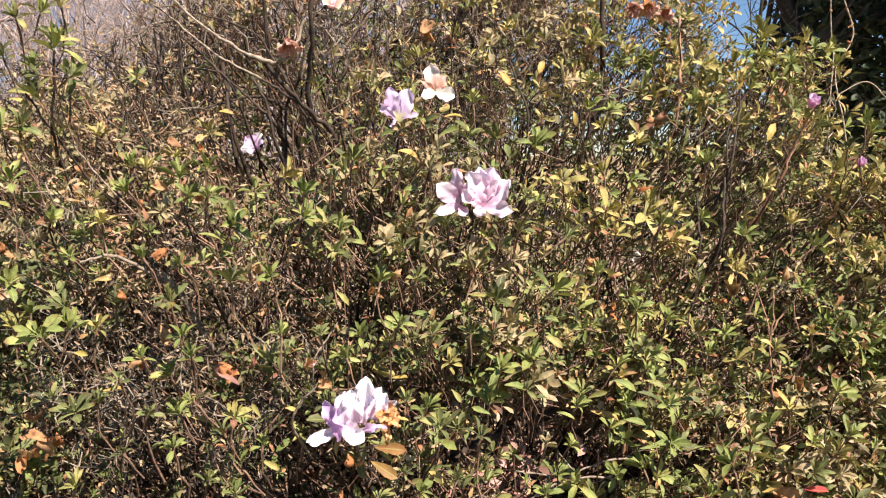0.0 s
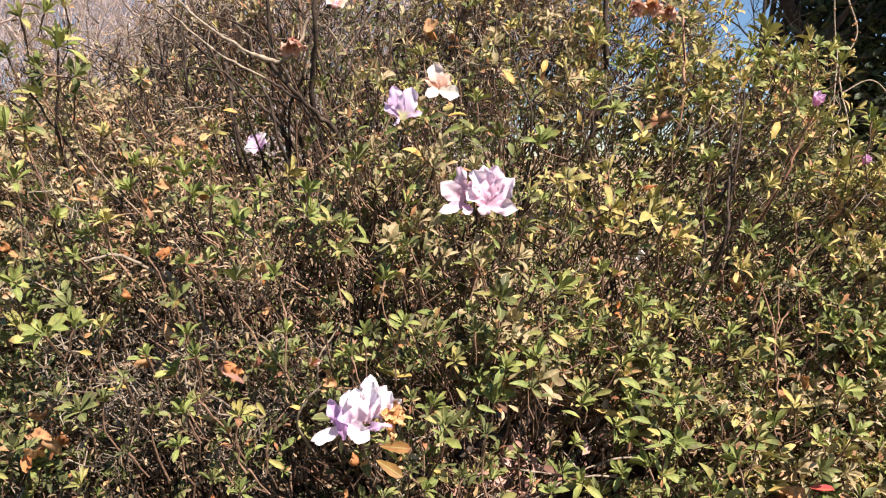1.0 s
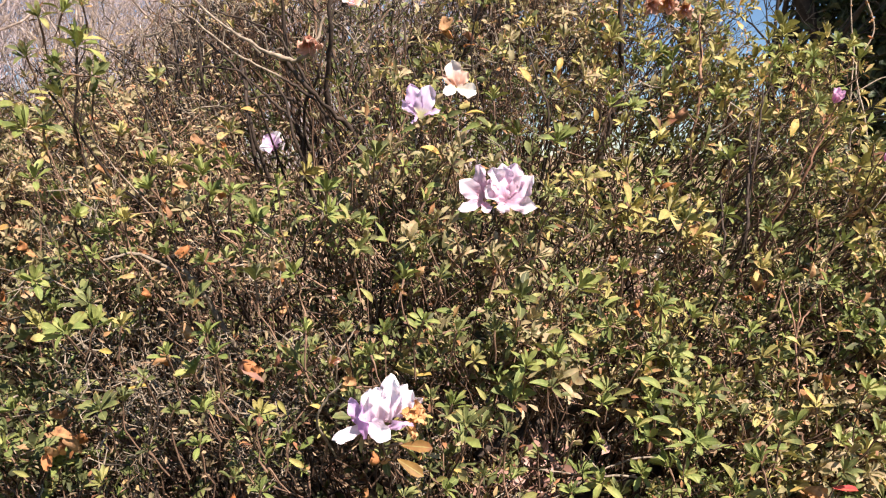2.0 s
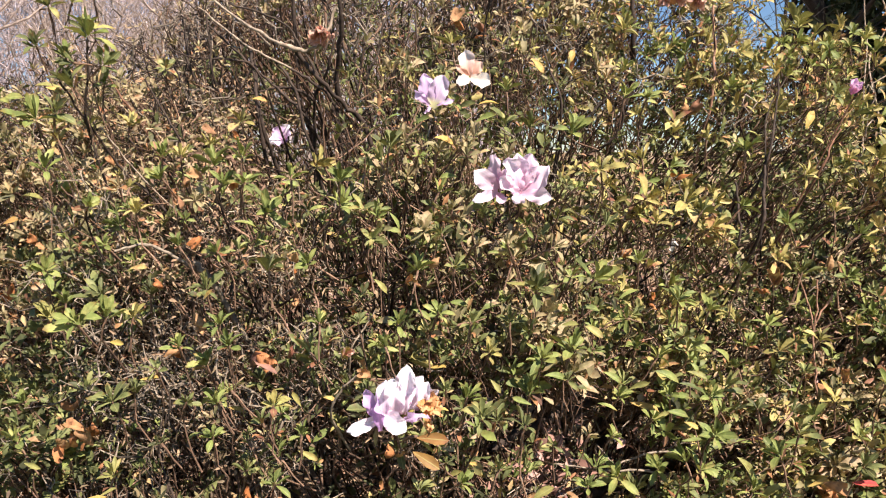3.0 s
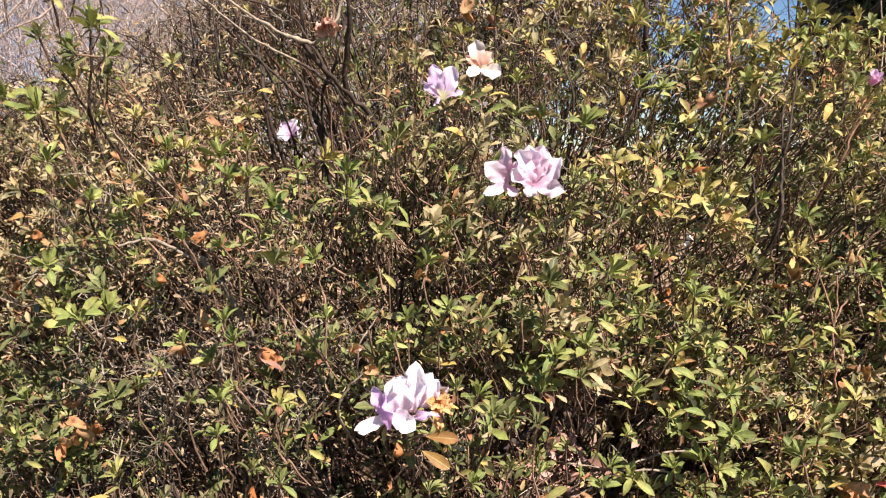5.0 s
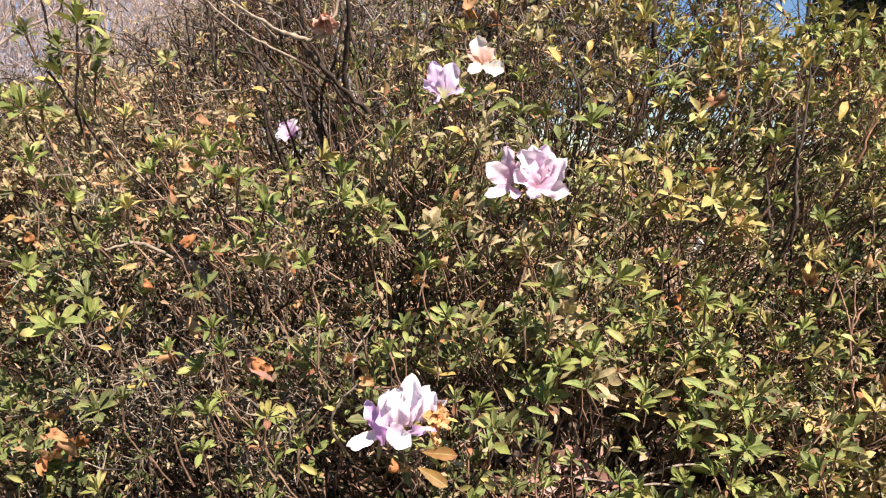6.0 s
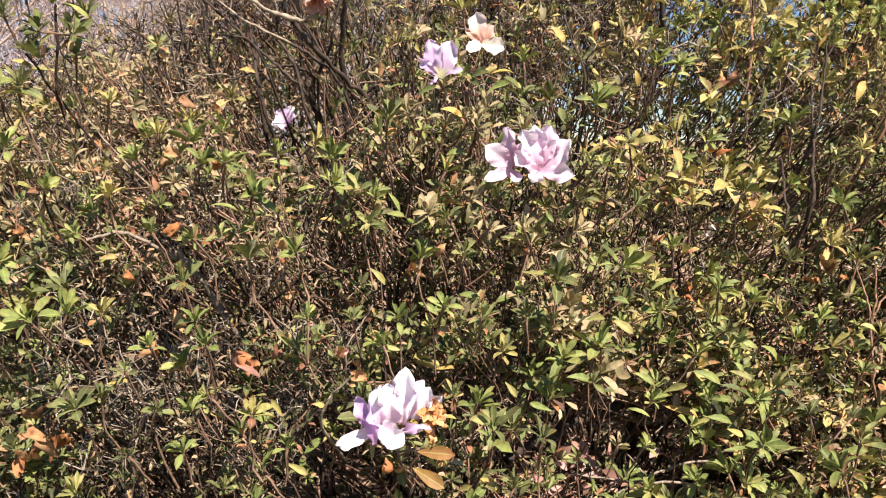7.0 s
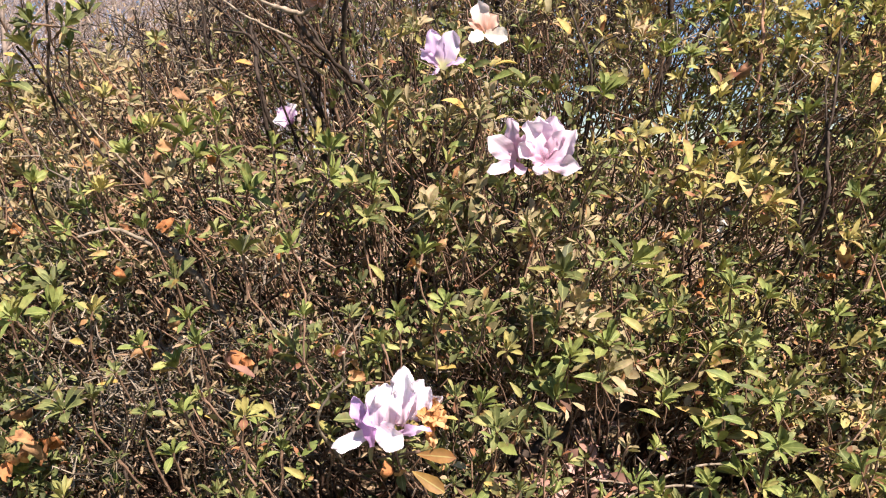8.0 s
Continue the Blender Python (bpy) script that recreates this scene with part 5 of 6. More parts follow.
# ---- the mass of shoots, twigs and stems ----
def shrub_mass():
    tries = 90000
    x = rng.uniform(-2.2, 2.3, tries)
    z = rng.uniform(0.42, 2.0, tries)
    depth = np.where(rng.random(tries) < 0.68, rng.exponential(0.085, tries), rng.uniform(0.05, 0.90, tries))
    y = shrub_front(x, z) + 0.035 + depth
    p = np.stack([x, y, z], -1)
    keep = (z < shrub_top(x, y) + 0.05 * bump_noise(p, 9, 1)) & ((np.abs(x + 0.03 * y) < 0.66 * y + 0.22) | ((np.abs(x - 0.1) < 1.35) & (rng.random(tries) < 0.35))) & (depth < 1.0) & (y < 3.3)
    lumps = bump_noise(p, 7, 2) + 0.7 * bump_noise(p, 16, 3)
    keep &= lumps > -0.75
    sight = np.hypot((x - 0.215 * y) / (0.014 * y), (z - 1.25 - 0.075 * y) / (0.02 * y))
    keep &= ~((sight < 1) & (y > 1.55))
    gap = np.hypot((x - 0.245 * y) / (0.042 * y), (z - 1.25 - 0.125 * y) / (0.055 * y))
    keep &= ~((gap < 1) & (y > 1.55) & (rng.random(tries) < 0.5))
    ridge = 1.165 + 0.02 * bump_noise(p, 9, 11)
    keep &= ~((x / y > -0.5) & (x / y < -0.2) & (y < 1.62) & (z > ridge) & (rng.random(tries) < 0.93))
    keep &= (y < 1.5) | (rng.random(tries) < 0.62)
    p = p[keep][:5600]
    n = 330
    y = rng.uniform(1.72, 2.25, n)
    rear = np.stack([rng.uniform(-0.52, -0.16, n) * y, y, 1.02 + 0.26 * rng.random(n) + 0.3 * (y - 1.72)], -1)
    p = np.concatenate([p, rear])
    return p, np.where(np.arange(len(p)) < len(p) - n, bareness(p), 0.25)


def bareness(p):
    """0 where leaves are thick, 1 where only twigs are left."""
    x, y, z = p.T
    def spot(cx, cz, rx, rz, amount):
        return amount * np.exp(-((x - cx) / rx) ** 2 - ((z - cz) / rz) ** 2)
    b = spot(-0.48, 0.87, 0.22, 0.13, 0.85) + spot(-0.44, 1.05, 0.20, 0.08, 0.9) + spot(-0.26, 0.98, 0.10, 0.07, 0.3)
    high = np.clip((z - 1.17 - 0.1 * np.clip(1.4 - y, 0, 1)) * 7.0, 0, 1)
    top = np.clip((z - 1.36) * 9.0, 0, 1)
    b += high * np.interp(x / y, [-0.42, -0.18, 0.0, 0.2, 0.3, 0.5], [0.30, 0.34, 0.32, 0.28, 0.05, 0.0])
    b += top * np.interp(x / y, [-0.42, -0.36, -0.18, -0.05, 0.1, 0.2], [0.6, 0.65, 0.5, 0.2, 0.15, 0.05])
    b += 0.05 * np.clip((x - 0.15) * 5, 0, 1) * np.clip((z - 0.93) * 12, 0, 1) * (1 - high)
    b += spot(0.13, 0.74, 0.11, 0.06, 0.8) + spot(0.24, 0.77, 0.07, 0.05, 0.8) + spot(0.53, 0.925, 0.07, 0.03, 0.7) + spot(-0.12, 0.80, 0.16, 0.06, 0.85) + spot(-0.28, 0.76, 0.16, 0.07, 0.5) + 0.25 * bump_noise(p, 6, 5)
    return np.clip(b, 0, 0.97)


def forked_twig(seed):
    """A crooked dry twig along x, 9 cm long, with short spurs."""
    r = np.random.default_rng(seed)
    main = np.zeros((5, 3))
    main[:, 0] = np.linspace(0, 0.09, 5)
    main[1:] += np.cumsum(r.normal(size=(4, 3)) * (0.004, 0.014, 0.014), 0)
    lines, radii = [main], [np.linspace(0.0019, 0.0009, 5) * r.uniform(0.8, 1.25, 5)]
    for _ in range(int(r.integers(3, 7))):
        a = main[int(r.integers(1, 4))] + r.normal(size=3) * 0.0004
        d = unit(r.normal(size=3) + (0.8, 0, 0)) * r.uniform(0.012, 0.04)
        bend = r.normal(size=3) * 0.007
        lines.append(np.array([a + d * q + bend * q * (1 - q) * 4 for q in np.linspace(0, 1, 3)]))
        radii.append(np.linspace(0.0013, 0.0006, 3))
    return gather([tubes(lines[:1], radii[:1], 3), tubes(lines[1:], radii[1:], 3)])


FORKED = [forked_twig(900 + q) for q in range(8)]
FORKED_MESHES = [raw_mesh("twig", v, t, GREY_TWIG) for v, t in FORKED]


def broom(seed):
    """An upright stem along x, 28 cm long, that forks and forks again at narrow angles."""
    r = np.random.default_rng(seed)
    lines, radii = [], []

    def shoot(p, d, length, rad, level):
        k, q, pts = 5, p, [p]
        for _ in range(k - 1):
            d = unit(d + r.normal(size=3) * 0.16)
            q = q + d * length / (k - 1)
            pts.append(q)
        lines.append(pts)
        radii.append(np.linspace(rad, rad * 0.6, k))
        if level < 2:
            for _ in range(4 if level == 0 else 3):
                shoot(pts[int(r.integers(1, 5))], unit(d + r.normal(size=3) * (0.1, 0.5, 0.5)), length * r.uniform(0.4, 0.65), rad * 0.62, level + 1)

    shoot(np.zeros(3), np.array([1.0, 0, 0]), 0.17, 0.0034, 0)
    return tubes(lines, radii, 3)


BROOMS = [broom(700 + q) for q in range(10)]


def grow():
    centres, bare = shrub_mass()
    inner = centres[:, 1] - shrub_front(centres[:, 0], centres[:, 2])
    count = np.where(rng.random(len(centres)) < bare, 0, np.where(inner > 0.3, rng.integers(2, 5, len(centres)), np.where(centres[:, 2] > 1.05, rng.integers(8, 15, len(centres)), rng.integers(7, 14, len(centres)))))
    count = count + np.where((centres[:, 0] > 0.33) & (centres[:, 2] < 0.92) & (inner < 0.14), -1, 0)
    count = np.maximum(count, 0)
    owner = np.repeat(np.arange(len(centres)), count)
    c = centres[owner]
    outward = unit(np.stack([0.25 * c[:, 0] + 0.10, np.full(len(c), -0.48), np.full(len(c), 0.86)], -1))
    tips = c + rng.normal(size=c.shape) * (0.046, 0.038, 0.022)
    axis = unit(outward + rng.normal(size=c.shape) * 0.45 + unit(tips - c) * 0.3)
    size = (0.0145 + 0.019 * rng.random(len(tips)) ** 1.5) * (1 - 0.15 * bare[owner]) * (1 + 0.24 * np.clip((tips[:, 0] + 0.05) * 5, 0, 1) * np.clip((1.02 - tips[:, 2]) * 7, 0, 1)) * (1 + 0.18 * np.clip((-0.15 - tips[:, 0]) * 5, 0, 1) * np.clip((1.25 - tips[:, 2]) * 7, 0, 1)) * (1 + 0.28 * np.clip((tips[:, 0] - 0.15) * 5, 0, 1) * np.clip((tips[:, 2] - 1.0) * 8, 0, 1)) * (1 + 0.12 * np.clip((tips[:, 1] - 1.25) / 0.7, 0, 1))
    size *= 1 + 0.12 * np.exp(-((tips[:, 0] + 0.05) / 0.28) ** 2 - ((tips[:, 2] - 1.02) / 0.13) ** 2)
    free = is_open(tips, 0.55 * size) & (bump_noise(tips, 50, 12) > np.where(tips[:, 2] > 1.08, -0.15, -0.2)) & (bump_noise(tips * (1, 1, 1.5), 30, 21) > np.where(tips[:, 2] < 1.06, -0.4, -0.15))
    tips, axis, size, owner = tips[free], axis[free], size[free], owner[free]
    deep = inner[owner] > 0.10
    home = shrub_of(tips)
    tone = bump_noise(tips, 5, 8) + 0.8 * rng.normal(size=len(tips))
    lit = np.where((tips[:, 2] > 1.02) & (tips[:, 0] > 0.2), 1.2, 0.0)
    tone = tone - np.where((tips[:, 0] < -0.2) & (tips[:, 2] < 1.08), 0.35, 0.0)
    tone = tone * np.where((tips[:, 0] > 0.15) & (tips[:, 2] < 1.05), 1.45, 1.0) + np.where(tips[:, 0] < -0.35, 0.45, 0.0)
    pale = np.where((tips[:, 0] < 0.30) & (tips[:, 1] > 1.40), np.where(tips[:, 0] < -0.3, 2.4, 1.4), 0.0)
    tone = tone + np.where((tips[:, 0] > 0.3) & (tips[:, 2] < 0.95), 0.9, 0.0) * (rng.random(len(tips)) < 0.6)
    kinds = np.where((tips[:, 0] > 0.42) & (tips[:, 2] < 0.84) & (rng.random(len(tips)) < 0.35), 2, np.where((tips[:, 0] > 0.3) & (tips[:, 2] < 0.95) & (tone > 0.65), 3, np.where(tone + pale > 1.15, 2, np.where((tone - lit < -0.9) & ~((tips[:, 0] < -0.2) & (tips[:, 2] < 1.08)), 1, np.where(tone > 0.65, 3, 0)))))
    materials = (OLIVE, YELLOWISH, FADED, FRESH)
    names = ("olive_foliage", "yellowish_foliage", "faded_foliage", "fresh_foliage")
    # the whorls that stand nearest are made of separate leaves
    single = np.zeros(len(tips), bool)
    near = np.where(~deep & (np.abs(tips[:, 0]) < 0.6) & (tips[:, 2] > 0.8) & (tips[:, 2] < 1.3))[0]
    single[near[np.argsort(tips[near, 1] - shrub_front(tips[near, 0], tips[near, 2]))[:130]]] = True
    for k in np.where(single)[0]:
        whorl_object(tips[k], axis[k], size[k] * 1.05, materials[kinds[k]], 9)
    withered = [[], [], []]
    for i in range(3):
        for k in range(4):
            pieces = []
            for part_deep, shapes in ((False, LEAF_SHAPES), (True, PLAIN_SHAPES)):
                pick = (home == i) & (kinds == k) & (deep == part_deep) & ~single
                if not pick.any():
                    continue
                mats, places = whorl_leaves(tips[pick], axis[pick], size[pick], rng, 5 if part_deep else 9)
                good = rng.random(len(mats)) < 0.84
                low = np.arange(len(mats)) // pick.sum() < 3
                old = low & (rng.random(len(mats)) < np.where((places[:, 0] > 0.2) & (places[:, 2] < 0.95), 0.24, 0.19))
                withered[i].append((mats[old], places[old]))
                good &= ~old
                mats, places = mats[good], places[good]
                which = rng.integers(0, len(shapes), len(mats))
                pieces += [joined(*shapes[q], mats[which == q], local(places[which == q], i)) for q in range(len(shapes))]
            if pieces:
                v, t = gather(pieces)
                part(names[k], raw_mesh(names[k], v, t, materials[k]), SHRUBS[i], kind="stuff")

    for i in range(3):
        mats, places = np.concatenate([a for a, _ in withered[i]]), np.concatenate([b for _, b in withered[i]])
        v, t = joined(*PLAIN_SHAPES[1], mats * 0.8, local(places, i))
        part("withered_foliage", raw_mesh("withered_foliage", v, t, WITHERED), SHRUBS[i], kind="stuff")

    # a twig from every tip to the heart of its spray
    spots = np.array([q[0] for q in WHORL_SPOTS])
    spot_axis = np.array([q[1] for q in WHORL_SPOTS])
    twig_sets = []
    for k, (tip, ax, heart) in ((4, (tips[~deep], axis[~deep], centres[owner[~deep]])), (3, (tips[deep], axis[deep], centres[owner[deep]])), (5, (spots, spot_axis, spots - (0, 0.01, 0.02)))):
        heart = heart + (0, 0.05, -0.07) + rng.normal(size=heart.shape) * 0.012
        u = np.linspace(0, 1, k)[None, :, None]
        mid = tip - ax * 0.045
        line = (1 - u) ** 2 * tip[:, None] + 2 * u * (1 - u) * mid[:, None] + u * u * heart[:, None]
        line[:, 1:-1] += rng.normal(size=(len(line), k - 2, 3)) * 0.0022
        line = line[is_open(line[:, 1]) | (k > 3)]
        twig_sets.append((line, np.linspace(0.0008, 0.0013, k)[None] * rng.uniform(0.8, 1.5, len(line))[:, None], TWIG, "fine_twig_mass"))
    # side branches from the hearts down into the shrub
    n = len(centres)
    start = centres + (0, 0.05, -0.07)
    end = start + np.stack([rng.normal(size=n) * 0.07 - 0.12 * start[:, 0], rng.uniform(0.08, 0.26, n), -rng.uniform(0.10, 0.32, n)], -1)
    bend = (start + end) / 2 + rng.normal(size=(n, 3)) * 0.02
    u = np.linspace(0, 1, 5)[None, :, None]
    line = (1 - u) ** 2 * start[:, None] + 2 * u * (1 - u) * bend[:, None] + u * u * end[:, None]
    line[:, 1:-1] += rng.normal(size=(n, 3, 3)) * 0.009
    line = line[is_open(line[:, 0]) & is_open(line[:, 1]) & is_open(line[:, 2]) & is_open(line[:, 3])]
    n = len(line)
    twig_sets.append((line, np.linspace(0.0012, 0.0026, 5)[None] * rng.uniform(0.7, 1.4, n)[:, None], TWIG, "side_twig_mass"))
    # leaves in the heart of the shrubs, behind the outer shoots
    n = 38000
    x, z, depth = rng.uniform(-2.2, 2.3, n), rng.uniform(0.55, 1.98, n), rng.uniform(0.26, 1.25, n)
    y = shrub_front(x, z) + depth
    p = np.stack([x, y, z], -1)
    ok = (z < shrub_top(x, y) - 0.06) & (np.abs(x + 0.03 * y) < 0.66 * y + 0.22) & (y < 3.3) & is_open(p, 0.03)
    ok &= (np.hypot((x - 0.215 * y) / (0.014 * y), (z - 1.25 - 0.075 * y) / (0.02 * y)) > 1.1) & (np.hypot((x - 0.245 * y) / (0.042 * y), (z - 1.25 - 0.125 * y) / (0.055 * y)) > 0.8) & (z > 0.72 - 0.1 * (x < 0))
    ok &= (rng.random(n) > 1.15 * bareness(p)) | ((depth > 0.55) & (z < shrub_top(x, y) - 0.28))
    p = p[ok][:13500]
    mats, places = whorl_leaves(p, unit(rng.normal(size=p.shape) + (0, -0.3, 0.6)), rng.uniform(0.024, 0.036, len(p)), rng, 4)
    owner_i = shrub_of(places)
    for i in range(3):
        v, t = joined(*PLAIN_SHAPES[0], mats[owner_i == i], local(places[owner_i == i], i))
        part("inner_foliage", raw_mesh("inner_foliage", v, t, OLIVE), SHRUBS[i], kind="stuff")
    # dry flecks: old calyces, bud scales and leaf scraps among the shoots
    n = 6000
    p = centres[rng.integers(0, len(centres), n)] + rng.normal(size=(n, 3)) * (0.06, 0.05, 0.05)
    y = rng.uniform(1.64, 2.2, 3000)
    p = np.concatenate([p, np.stack([rng.uniform(-0.46, -0.22, 3000) * y, y, 1.09 + 0.22 * rng.random(3000) + 0.30 * (y - 1.65)], -1)])
    n = 5200
    x, z = rng.uniform(-0.75, -0.12, n), rng.uniform(0.66, 1.10, n)
    low = np.stack([x, shrub_front(x, z) + rng.uniform(0.02, 0.2, n), z], -1)
    low = low[(rng.random(n) < 0.15 + 0.6 * bareness(low)) & is_open(low, 0.008)]
    m = turns_along(unit(rng.normal(size=low.shape)), unit(rng.normal(size=low.shape) + (0.2, -0.4, 0.6))) * rng.uniform(0.007, 0.015, len(low))[:, None, None]
    m[:, :, 1] *= rng.uniform(0.5, 1.3, len(low))[:, None]
    v, t = joined(*PLAIN_SHAPES[1], m, local(low, 0))
    part("withered_scrap_mass", raw_mesh("withered_scrap_mass", v, t, DULL), SHRUBS[0], kind="stuff")
    x, z = rng.uniform(-0.60, -0.25, 1900), rng.uniform(1.02, 1.29, 1900)
    pale_side = np.stack([x, shrub_front(x, z) + rng.uniform(0.03, 0.20, 1900), z], -1)
    x, z = rng.uniform(0.42, 0.80, 1500), rng.uniform(0.62, 0.86, 1500)
    pale_foot = np.stack([x, shrub_front(x, z) + rng.uniform(0.02, 0.14, 1500), z], -1)
    p = np.concatenate([p, pale_side, pale_foot])
    p = p[is_open(p, 0.008)]
    m = turns_along(unit(rng.normal(size=p.shape)), unit(rng.normal(size=p.shape) * 0.7 + (0.35, -0.5, 0.6))) * (rng.uniform(0.007, 0.016, len(p)) * (1 + 0.4 * np.clip(p[:, 1] - 1.3, 0, 1)))[:, None, None]
    m[:, :, 1] *= rng.uniform(0.5, 1.4, len(p))[:, None]
    owner_i = shrub_of(p)
    for i in range(3):
        v, t = joined(*PLAIN_SHAPES[1], m[owner_i == i], local(p[owner_i == i], i))
        part("dry_scrap_mass", raw_mesh("dry_scrap_mass", v, t, TAN), SHRUBS[i], kind="stuff")
    # litter leaves added among the low twigs, standing in for sunlit ground behind
    n = 260
    p = np.stack([rng.normal(0.11, 0.065, n), rng.uniform(1.17, 1.36, n), rng.uniform(0.63, 0.76, n)], -1)
    p = p[is_open(p, 0.008)]
    m = turns_along(unit(rng.normal(size=p.shape) * (1, 0.6, 0.4)), unit(rng.normal(size=p.shape) * 0.4 + (0.3, -0.5, 0.7))) * rng.uniform(0.016, 0.030, len(p))[:, None, None]
    m[:, :, 1] *= 1.7
    v, t = joined(*PLAIN_SHAPES[1], m, local(p, 0))
    part("caught_leaf_mass", raw_mesh("caught_leaf_mass", v, t, LITTER), SHRUBS[0], kind="stuff", label="tan litter leaves set among low twigs in place of sunlit ground behind")
    # dry forked twigs, thickest where leaves are few
    many = 5
    c, b, k = np.repeat(centres, many, 0), np.repeat(bare, many), np.repeat(inner, many)
    pick = rng.random(len(c)) < np.where(k > 0.4, 0.03, 0.08) + 0.52 * b * np.where(c[:, 2] > 1.2, 0.15, 1)
    c, b, k = c[pick], b[pick], k[pick]
    n = len(c)
    start = c + rng.normal(size=(n, 3)) * (0.07, 0.04, 0.06) + (0, 0.03, -0.04)
    d = unit(rng.normal(size=(n, 3)) * (0.8, 0.5, 0.6) + (0, -0.15, 0.6))
    m = turns_along(d, unit(rng.normal(size=(n, 3)))) * (rng.uniform(0.42, 0.95, n) * (1 + 0.3 * b) * (1 + 0.4 * np.clip((c[:, 1] - 1.3) / 0.7, 0, 1)))[:, None, None]
    free = open_along(start, m[:, :, 0] * 0.09)
    start, m, k = start[free], m[free], k[free]
    score = k + np.where(np.abs(start[:, 0]) < 0.6, 0, 9) + np.where(start[:, 2] > 0.8, 0, 9)
    apart = np.zeros(len(start), bool)
    apart[np.argsort(score)[:200]] = True
    which = rng.integers(0, len(FORKED), len(start))
    home = shrub_of(start)
    for q in np.where(apart)[0]:
        i = int(home[q])
        part("twig", FORKED_MESHES[which[q]], SHRUBS[i], Matrix.Translation(Vector(start[q]) - BASES[i]) @ Matrix(m[q].tolist()).to_4x4())
    for i in range(3):
        pick = (home == i) & ~apart
        v, t = gather([joined(*FORKED[q], m[pick & (which == q)], local(start[pick & (which == q)], i)) for q in range(len(FORKED))])
        part("dry_twig_mass", raw_mesh("dry_twig_mass", v, t, GREY_TWIG), SHRUBS[i], kind="stuff")
    # upright forking stems where the shrubs are bare
    pick = rng.random(len(centres)) < (0.04 + 0.30 * np.clip(bare, 0, 0.9) * np.where(centres[:, 2] > 1.1, 1, 0.35)) * np.where((centres[:, 0] > 0.25) & (centres[:, 2] > 1.0), 0.3, 1)
    start = centres[pick] + rng.normal(size=(pick.sum(), 3)) * 0.05 + (0, 0.07, -0.16)
    d = unit(rng.normal(size=start.shape) * (0.38, 0.3, 0.15) + (0, -0.12, 1.0))
    m = turns_along(d, unit(rng.normal(size=start.shape))) * (rng.uniform(0.55, 1.0, len(start)) * (1 + 0.3 * np.clip((start[:, 1] - 1.3) / 0.7, 0, 1)))[:, None, None]
    free = open_along(start, m[:, :, 0] * 0.30)
    free &= (start + m[:, :, 0] * 0.27)[:, 2] < shrub_top(start[:, 0], start[:, 1]) + 0.08
    start, m = start[free], m[free]
    which, home = rng.integers(0, len(BROOMS), len(start)), shrub_of(start)
    for i in range(3):
        for mat, half in ((TWIG, 0), (DARK_BARK, 1)):
            dark = (np.arange(len(start)) % np.where(start[:, 0] > 0.3, 4, 2) == 1) | ((start[:, 1] > 1.5) & (start[:, 0] < 0.1) & (np.arange(len(start)) % 5 > 1))
            pick = (home == i) & (dark == bool(half))
            v, t = gather([joined(*BROOMS[q], m[pick & (which == q)], local(start[pick & (which == q)], i)) for q in range(len(BROOMS))])
            part("upright_twig_mass", raw_mesh("upright_twig_mass", v, t, mat), SHRUBS[i], kind="stuff")
    for line, r, mat, name in twig_sets:
        home = shrub_of(line[:, 1])
        for i in range(3):
            if (home == i).any():
                v, t = tubes(local(line[home == i], i), r[home == i], 3)
                part(name, raw_mesh(name, v, t, mat), SHRUBS[i], kind="stuff")
    # stems from the foot of each shrub
    for i, base in enumerate(BASES):
        inside = centres[(shrub_of(centres) == i) & (centres[:, 2] < 1.6)]
        for e in inside[rng.permutation(len(inside))[:30]]:
            e = e + (0, 0.14, -0.12)
            foot = np.array(base) + rng.normal(size=3) * (0.13, 0.12, 0)
            foot[2] = float(ground_z(foot[0], foot[1])) - 0.02
            mid = foot * 0.45 + e * 0.55 + np.array((0, 0.06, -0.05)) + rng.normal(size=3) * 0.04
            p = spline([foot, foot * 0.75 + mid * 0.25 + (0, 0, 0.05), mid, e])
            if not is_open(p).all():
                continue
            p[1:-1] += rng.normal(size=(len(p) - 2, 3)) * 0.004
            v, t = tubes([local(p, i)], [np.linspace(0.010, 0.0028, len(p)) * rng.uniform(0.7, 1.2)], 6)
            part("stem", raw_mesh("stem", v, t, DARK_BARK if rng.random() < 0.6 else TWIG), SHRUBS[i])


grow()


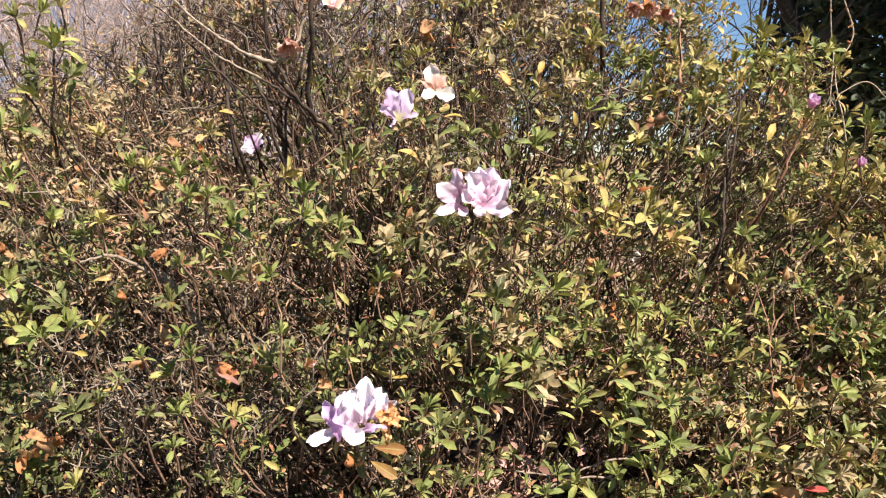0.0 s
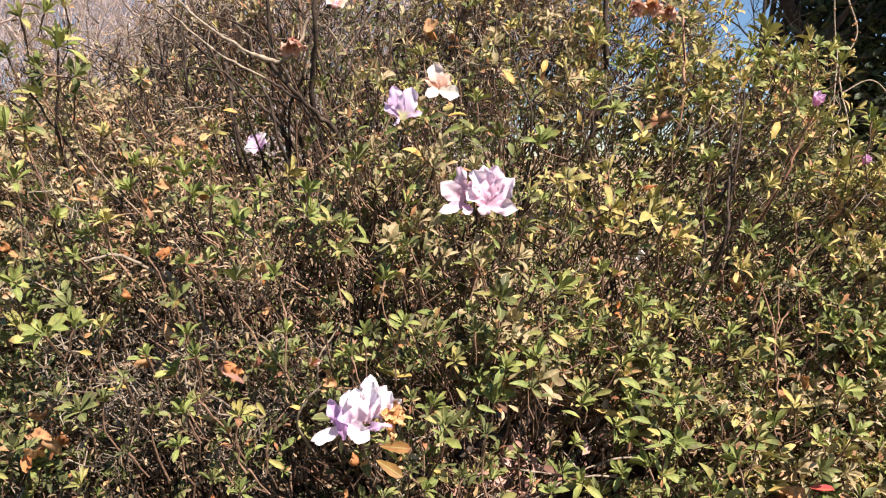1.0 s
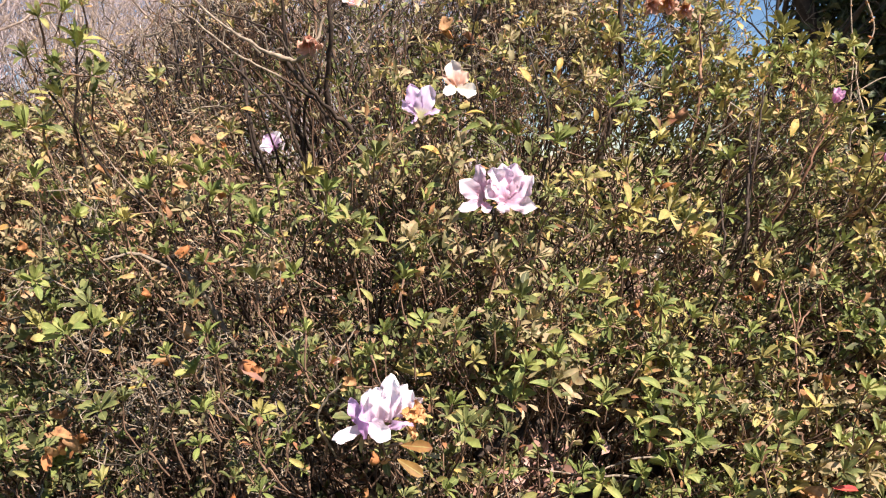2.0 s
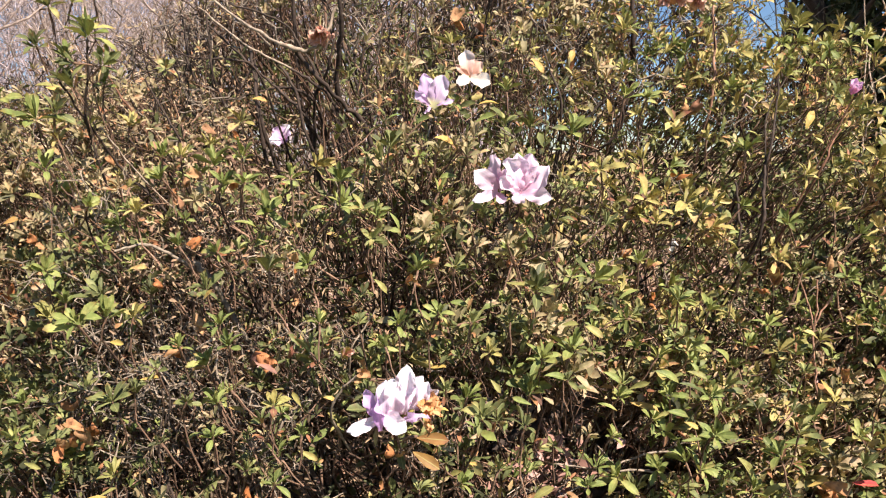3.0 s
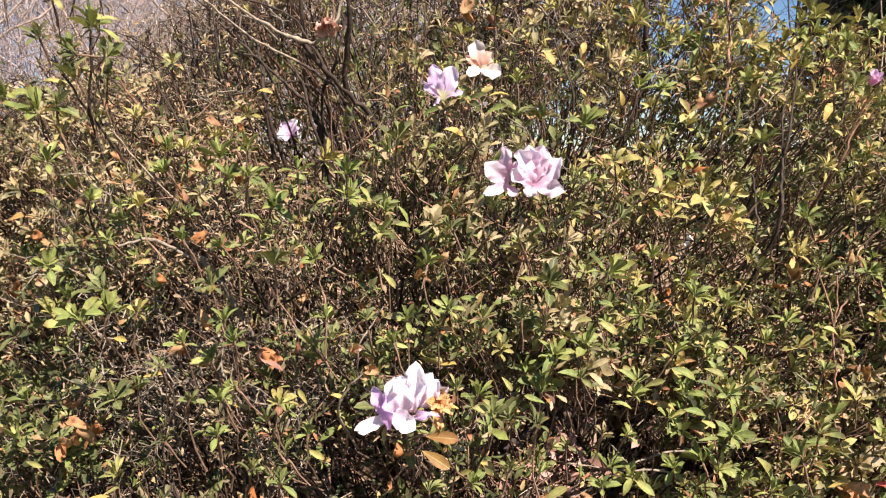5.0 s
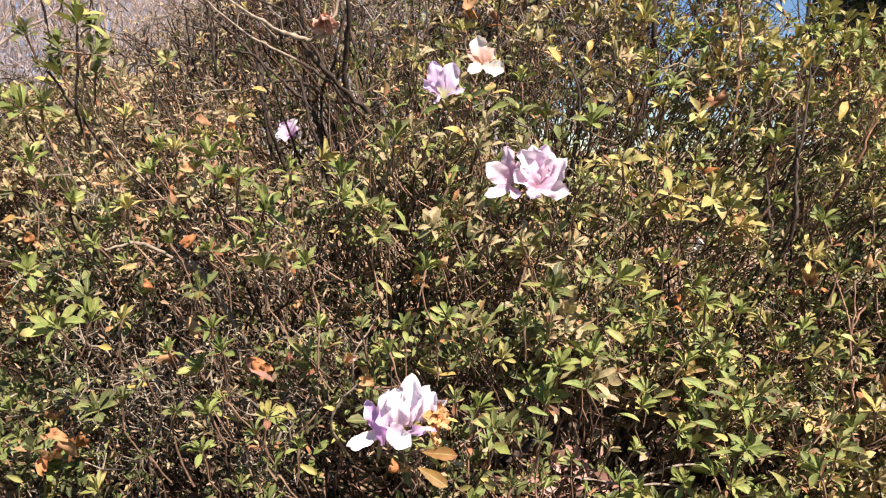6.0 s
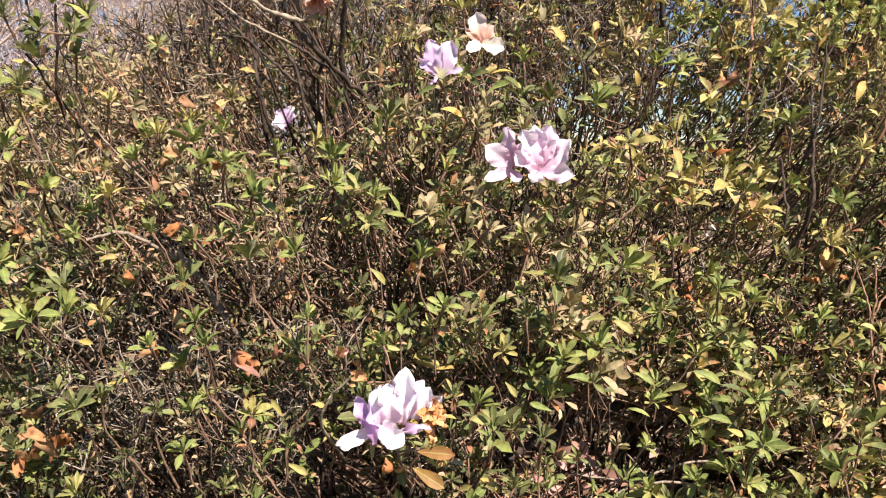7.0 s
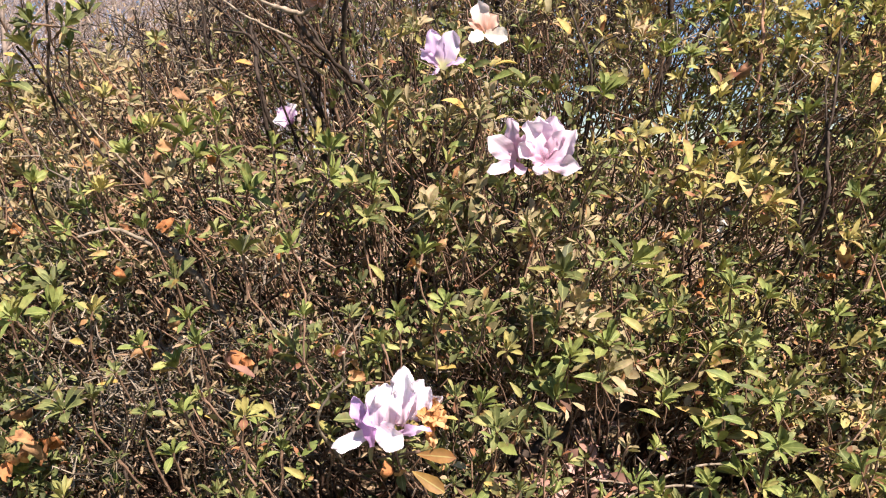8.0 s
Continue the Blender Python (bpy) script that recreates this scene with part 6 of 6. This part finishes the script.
# ---- trees behind ----
def bare_tree(x, y, height, radius, seed, material, spread=0.5, lean=(0, 0), levels=5, name="bare_tree", label=""):
    """A leafless tree: trunk, limbs and twigs."""
    r = np.random.default_rng(seed)
    foot = np.array([x, y, float(ground_z(x, y)) - 0.05])
    tree = tagged(new(name), label=label, category="tree", group="trees behind the shrubs")
    tree.location = foot
    lines = [[] for _ in range(levels)]

    def limb(p, d, length, rad, level):
        k = 6
        pts, q, dd = [p], p, d
        for _ in range(k - 1):
            dd = unit(dd + r.normal(size=3) * (0.13 if level else 0.03) + (0, 0, 0.05 if level else 0.0))
            q = q + dd * length / (k - 1)
            pts.append(q)
        lines[level].append((pts, np.linspace(rad, rad * 0.55, k)))
        if level + 1 < levels:
            for _ in range(int(r.integers(3, 6)) if level else 8):
                u = r.uniform(0.35 if level == 0 else 0.2, 1.0)
                a = pts[min(k - 1, int(u * (k - 1)))]
                out = unit(r.normal(size=3) * (1, 1, 0.5))
                limb(a, unit(dd * (0.75 - 0.1 * level) + out * (spread + 0.1 * level)), length * r.uniform(0.45, 0.7), rad * r.uniform(0.35, 0.55), level + 1)

    limb(np.zeros(3), unit(np.array([lean[0], lean[1], 1.0])), height * 0.5, radius, 0)
    for part_name, sides, level in (("trunk", 10, 0), ("limb", 6, 1)):
        for a, b in lines[level]:
            v, t = tubes([a], [b], sides)
            part(part_name, raw_mesh(part_name, v, t, material), tree)
    fine = [q for level in lines[2:] for q in level]
    short = (0, 2, 5)
    v, t = tubes([[a[q] for q in short] for a, _ in fine], [[b[q] for q in short] for _, b in fine], 3)
    part("twig_mass", raw_mesh("twig_mass", v, t, material), tree, kind="stuff")
    return tree, lines


def evergreen(x, y, height, radius, seed, lean, crown_centre, crown_size, leaves, label):
    tree, lines = bare_tree(x, y, height, radius, seed, SHADE_DARK_BARK, 0.55, lean, 4, "evergreen_tree", label)
    r = np.random.default_rng(seed + 1)
    n = leaves // 40
    d = unit(r.normal(size=(n, 3))) * r.uniform(0.35, 1.0, n)[:, None] ** 0.5
    low = np.array(crown_centre) + d * np.array(crown_size)
    # extra clumps out of view, added towards the sun to shade the trunk
    n //= 3
    d = unit(r.normal(size=(n, 3))) * r.uniform(0.2, 1.0, n)[:, None] ** 0.5
    high = np.array((0.2, -1.4, 6.0)) + d * (3.2, 2.4, 1.7)
    clumps = np.concatenate([low[low[:, 2] > 0.15], high])
    c = np.repeat(clumps, 40, 0)
    p = c + r.normal(size=c.shape) * 0.19
    dirs = unit(r.normal(size=c.shape) + (0, -0.2, -0.2))
    m = turns_along(dirs, unit(r.normal(size=c.shape) + (0, 0, 1.0))) * r.uniform(0.12, 0.19, len(c))[:, None, None]
    m[:, :, 1] *= 1.6
    v, t = joined(*PLAIN_SHAPES[0], m, p)
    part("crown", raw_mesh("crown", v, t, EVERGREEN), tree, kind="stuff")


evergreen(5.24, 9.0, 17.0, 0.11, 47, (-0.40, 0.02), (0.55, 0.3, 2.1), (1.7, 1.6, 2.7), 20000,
          "dark evergreen tree, leaning trunk shaded by an added unseen upper crown")
bare_tree(3.26, 9.6, 9.0, 0.075, 43, SHADE_DARK_BARK, 0.5, (0.35, 0.0), 5, label="slim leaning bare tree beside the evergreen")
bare_tree(2.3, 6.2, 4.6, 0.022, 44, SHADE_DARK_BARK, 0.7, (0.05, 0.0), 5, label="thin dark bare sapling against the sky")
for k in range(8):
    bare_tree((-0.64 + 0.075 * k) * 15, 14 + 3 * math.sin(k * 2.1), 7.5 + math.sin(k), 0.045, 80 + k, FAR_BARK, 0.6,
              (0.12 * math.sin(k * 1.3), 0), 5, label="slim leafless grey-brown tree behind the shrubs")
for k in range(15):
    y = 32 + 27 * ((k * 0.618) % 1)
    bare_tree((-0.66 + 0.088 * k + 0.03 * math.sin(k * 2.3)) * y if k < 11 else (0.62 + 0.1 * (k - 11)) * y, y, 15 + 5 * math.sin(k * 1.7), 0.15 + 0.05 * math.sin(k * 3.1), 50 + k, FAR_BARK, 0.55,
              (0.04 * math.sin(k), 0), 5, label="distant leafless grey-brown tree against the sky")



def distant_wood():
    """The twigs of a leafless wood far off, too fine to tell tree from tree."""
    r = np.random.default_rng(61)
    n = 17000
    y = r.uniform(42, 75, n)
    x = y * r.uniform(-0.85, 0.08, n)
    z = 0.25 + 15 * r.random(n) ** 1.25
    d = unit(r.normal(size=(n, 3)) * (0.45, 0.3, 0.25) + (0, 0, 1.0)) * r.uniform(1.2, 3.4, n)[:, None]
    u = np.linspace(0, 1, 3)[None, :, None]
    line = np.stack([x, y, z], -1)[:, None] + d[:, None] * u + r.normal(size=(n, 1, 3)) * 0.25 * u * (1 - u) * 4
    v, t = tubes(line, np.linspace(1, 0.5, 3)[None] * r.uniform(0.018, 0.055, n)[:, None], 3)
    # haze comes from the twig colour, there is no air volume
    tagged(new("distant_wood", raw_mesh("distant_wood", v, t, WOOD_HAZE)), label="far leafless wood behind the shrubs, twigs tinted lilac-grey as through haze",
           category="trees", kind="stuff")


distant_wood()


def vine(points, radius, label, leaves=0):
    p = spline(points, 8)
    v, t = tubes([p], [np.full(len(p), radius)], 6)
    ob = new("vine", raw_mesh("vine", v, t, PALE_BARK))
    tagged(ob, label=label, category="vine", group="vines")
    for k in range(leaves):
        q = p[int(rng.integers(0, len(p) // 2))]
        m = turns_along(rng.normal(size=(1, 3)) + (0, 0, -0.6), rng.normal(size=(1, 3)) + (0, -1, 0.3))[0] * rng.uniform(0.014, 0.026)
        part("dead_leaf", CURLED[RUST.name][k % 6], ob, Matrix.Translation(q) @ Matrix(m.tolist()).to_4x4())


vine([(1.52, 2.98, 2.6), (1.50, 3.0, 2.1), (1.512, 2.998, 1.872), (1.555, 2.977, 1.702), (1.491, 2.962, 1.575), (1.471, 2.898, 1.466), (1.47, 2.832, 1.339), (1.5, 2.75, 0.9), (1.55, 2.7, 0.3)], 0.0027, "pale vine with a few dry leaves before dark trees", 12)
vine([(1.471, 2.899, 1.470), (1.57, 2.904, 1.518), (1.633, 2.899, 1.476), (1.664, 2.888, 1.383), (1.68, 2.8, 0.9), (1.7, 2.75, 0.3)], 0.0024, "pale arching vine before dark trees")
vine([(1.45, 3.0, 2.4), (1.47, 2.988, 1.787), (1.48, 2.967, 1.618), (1.44, 2.89, 1.403), (1.42, 2.8, 0.9), (1.4, 2.75, 0.3)], 0.0024, "thin pale vine hanging before dark trees", 5)
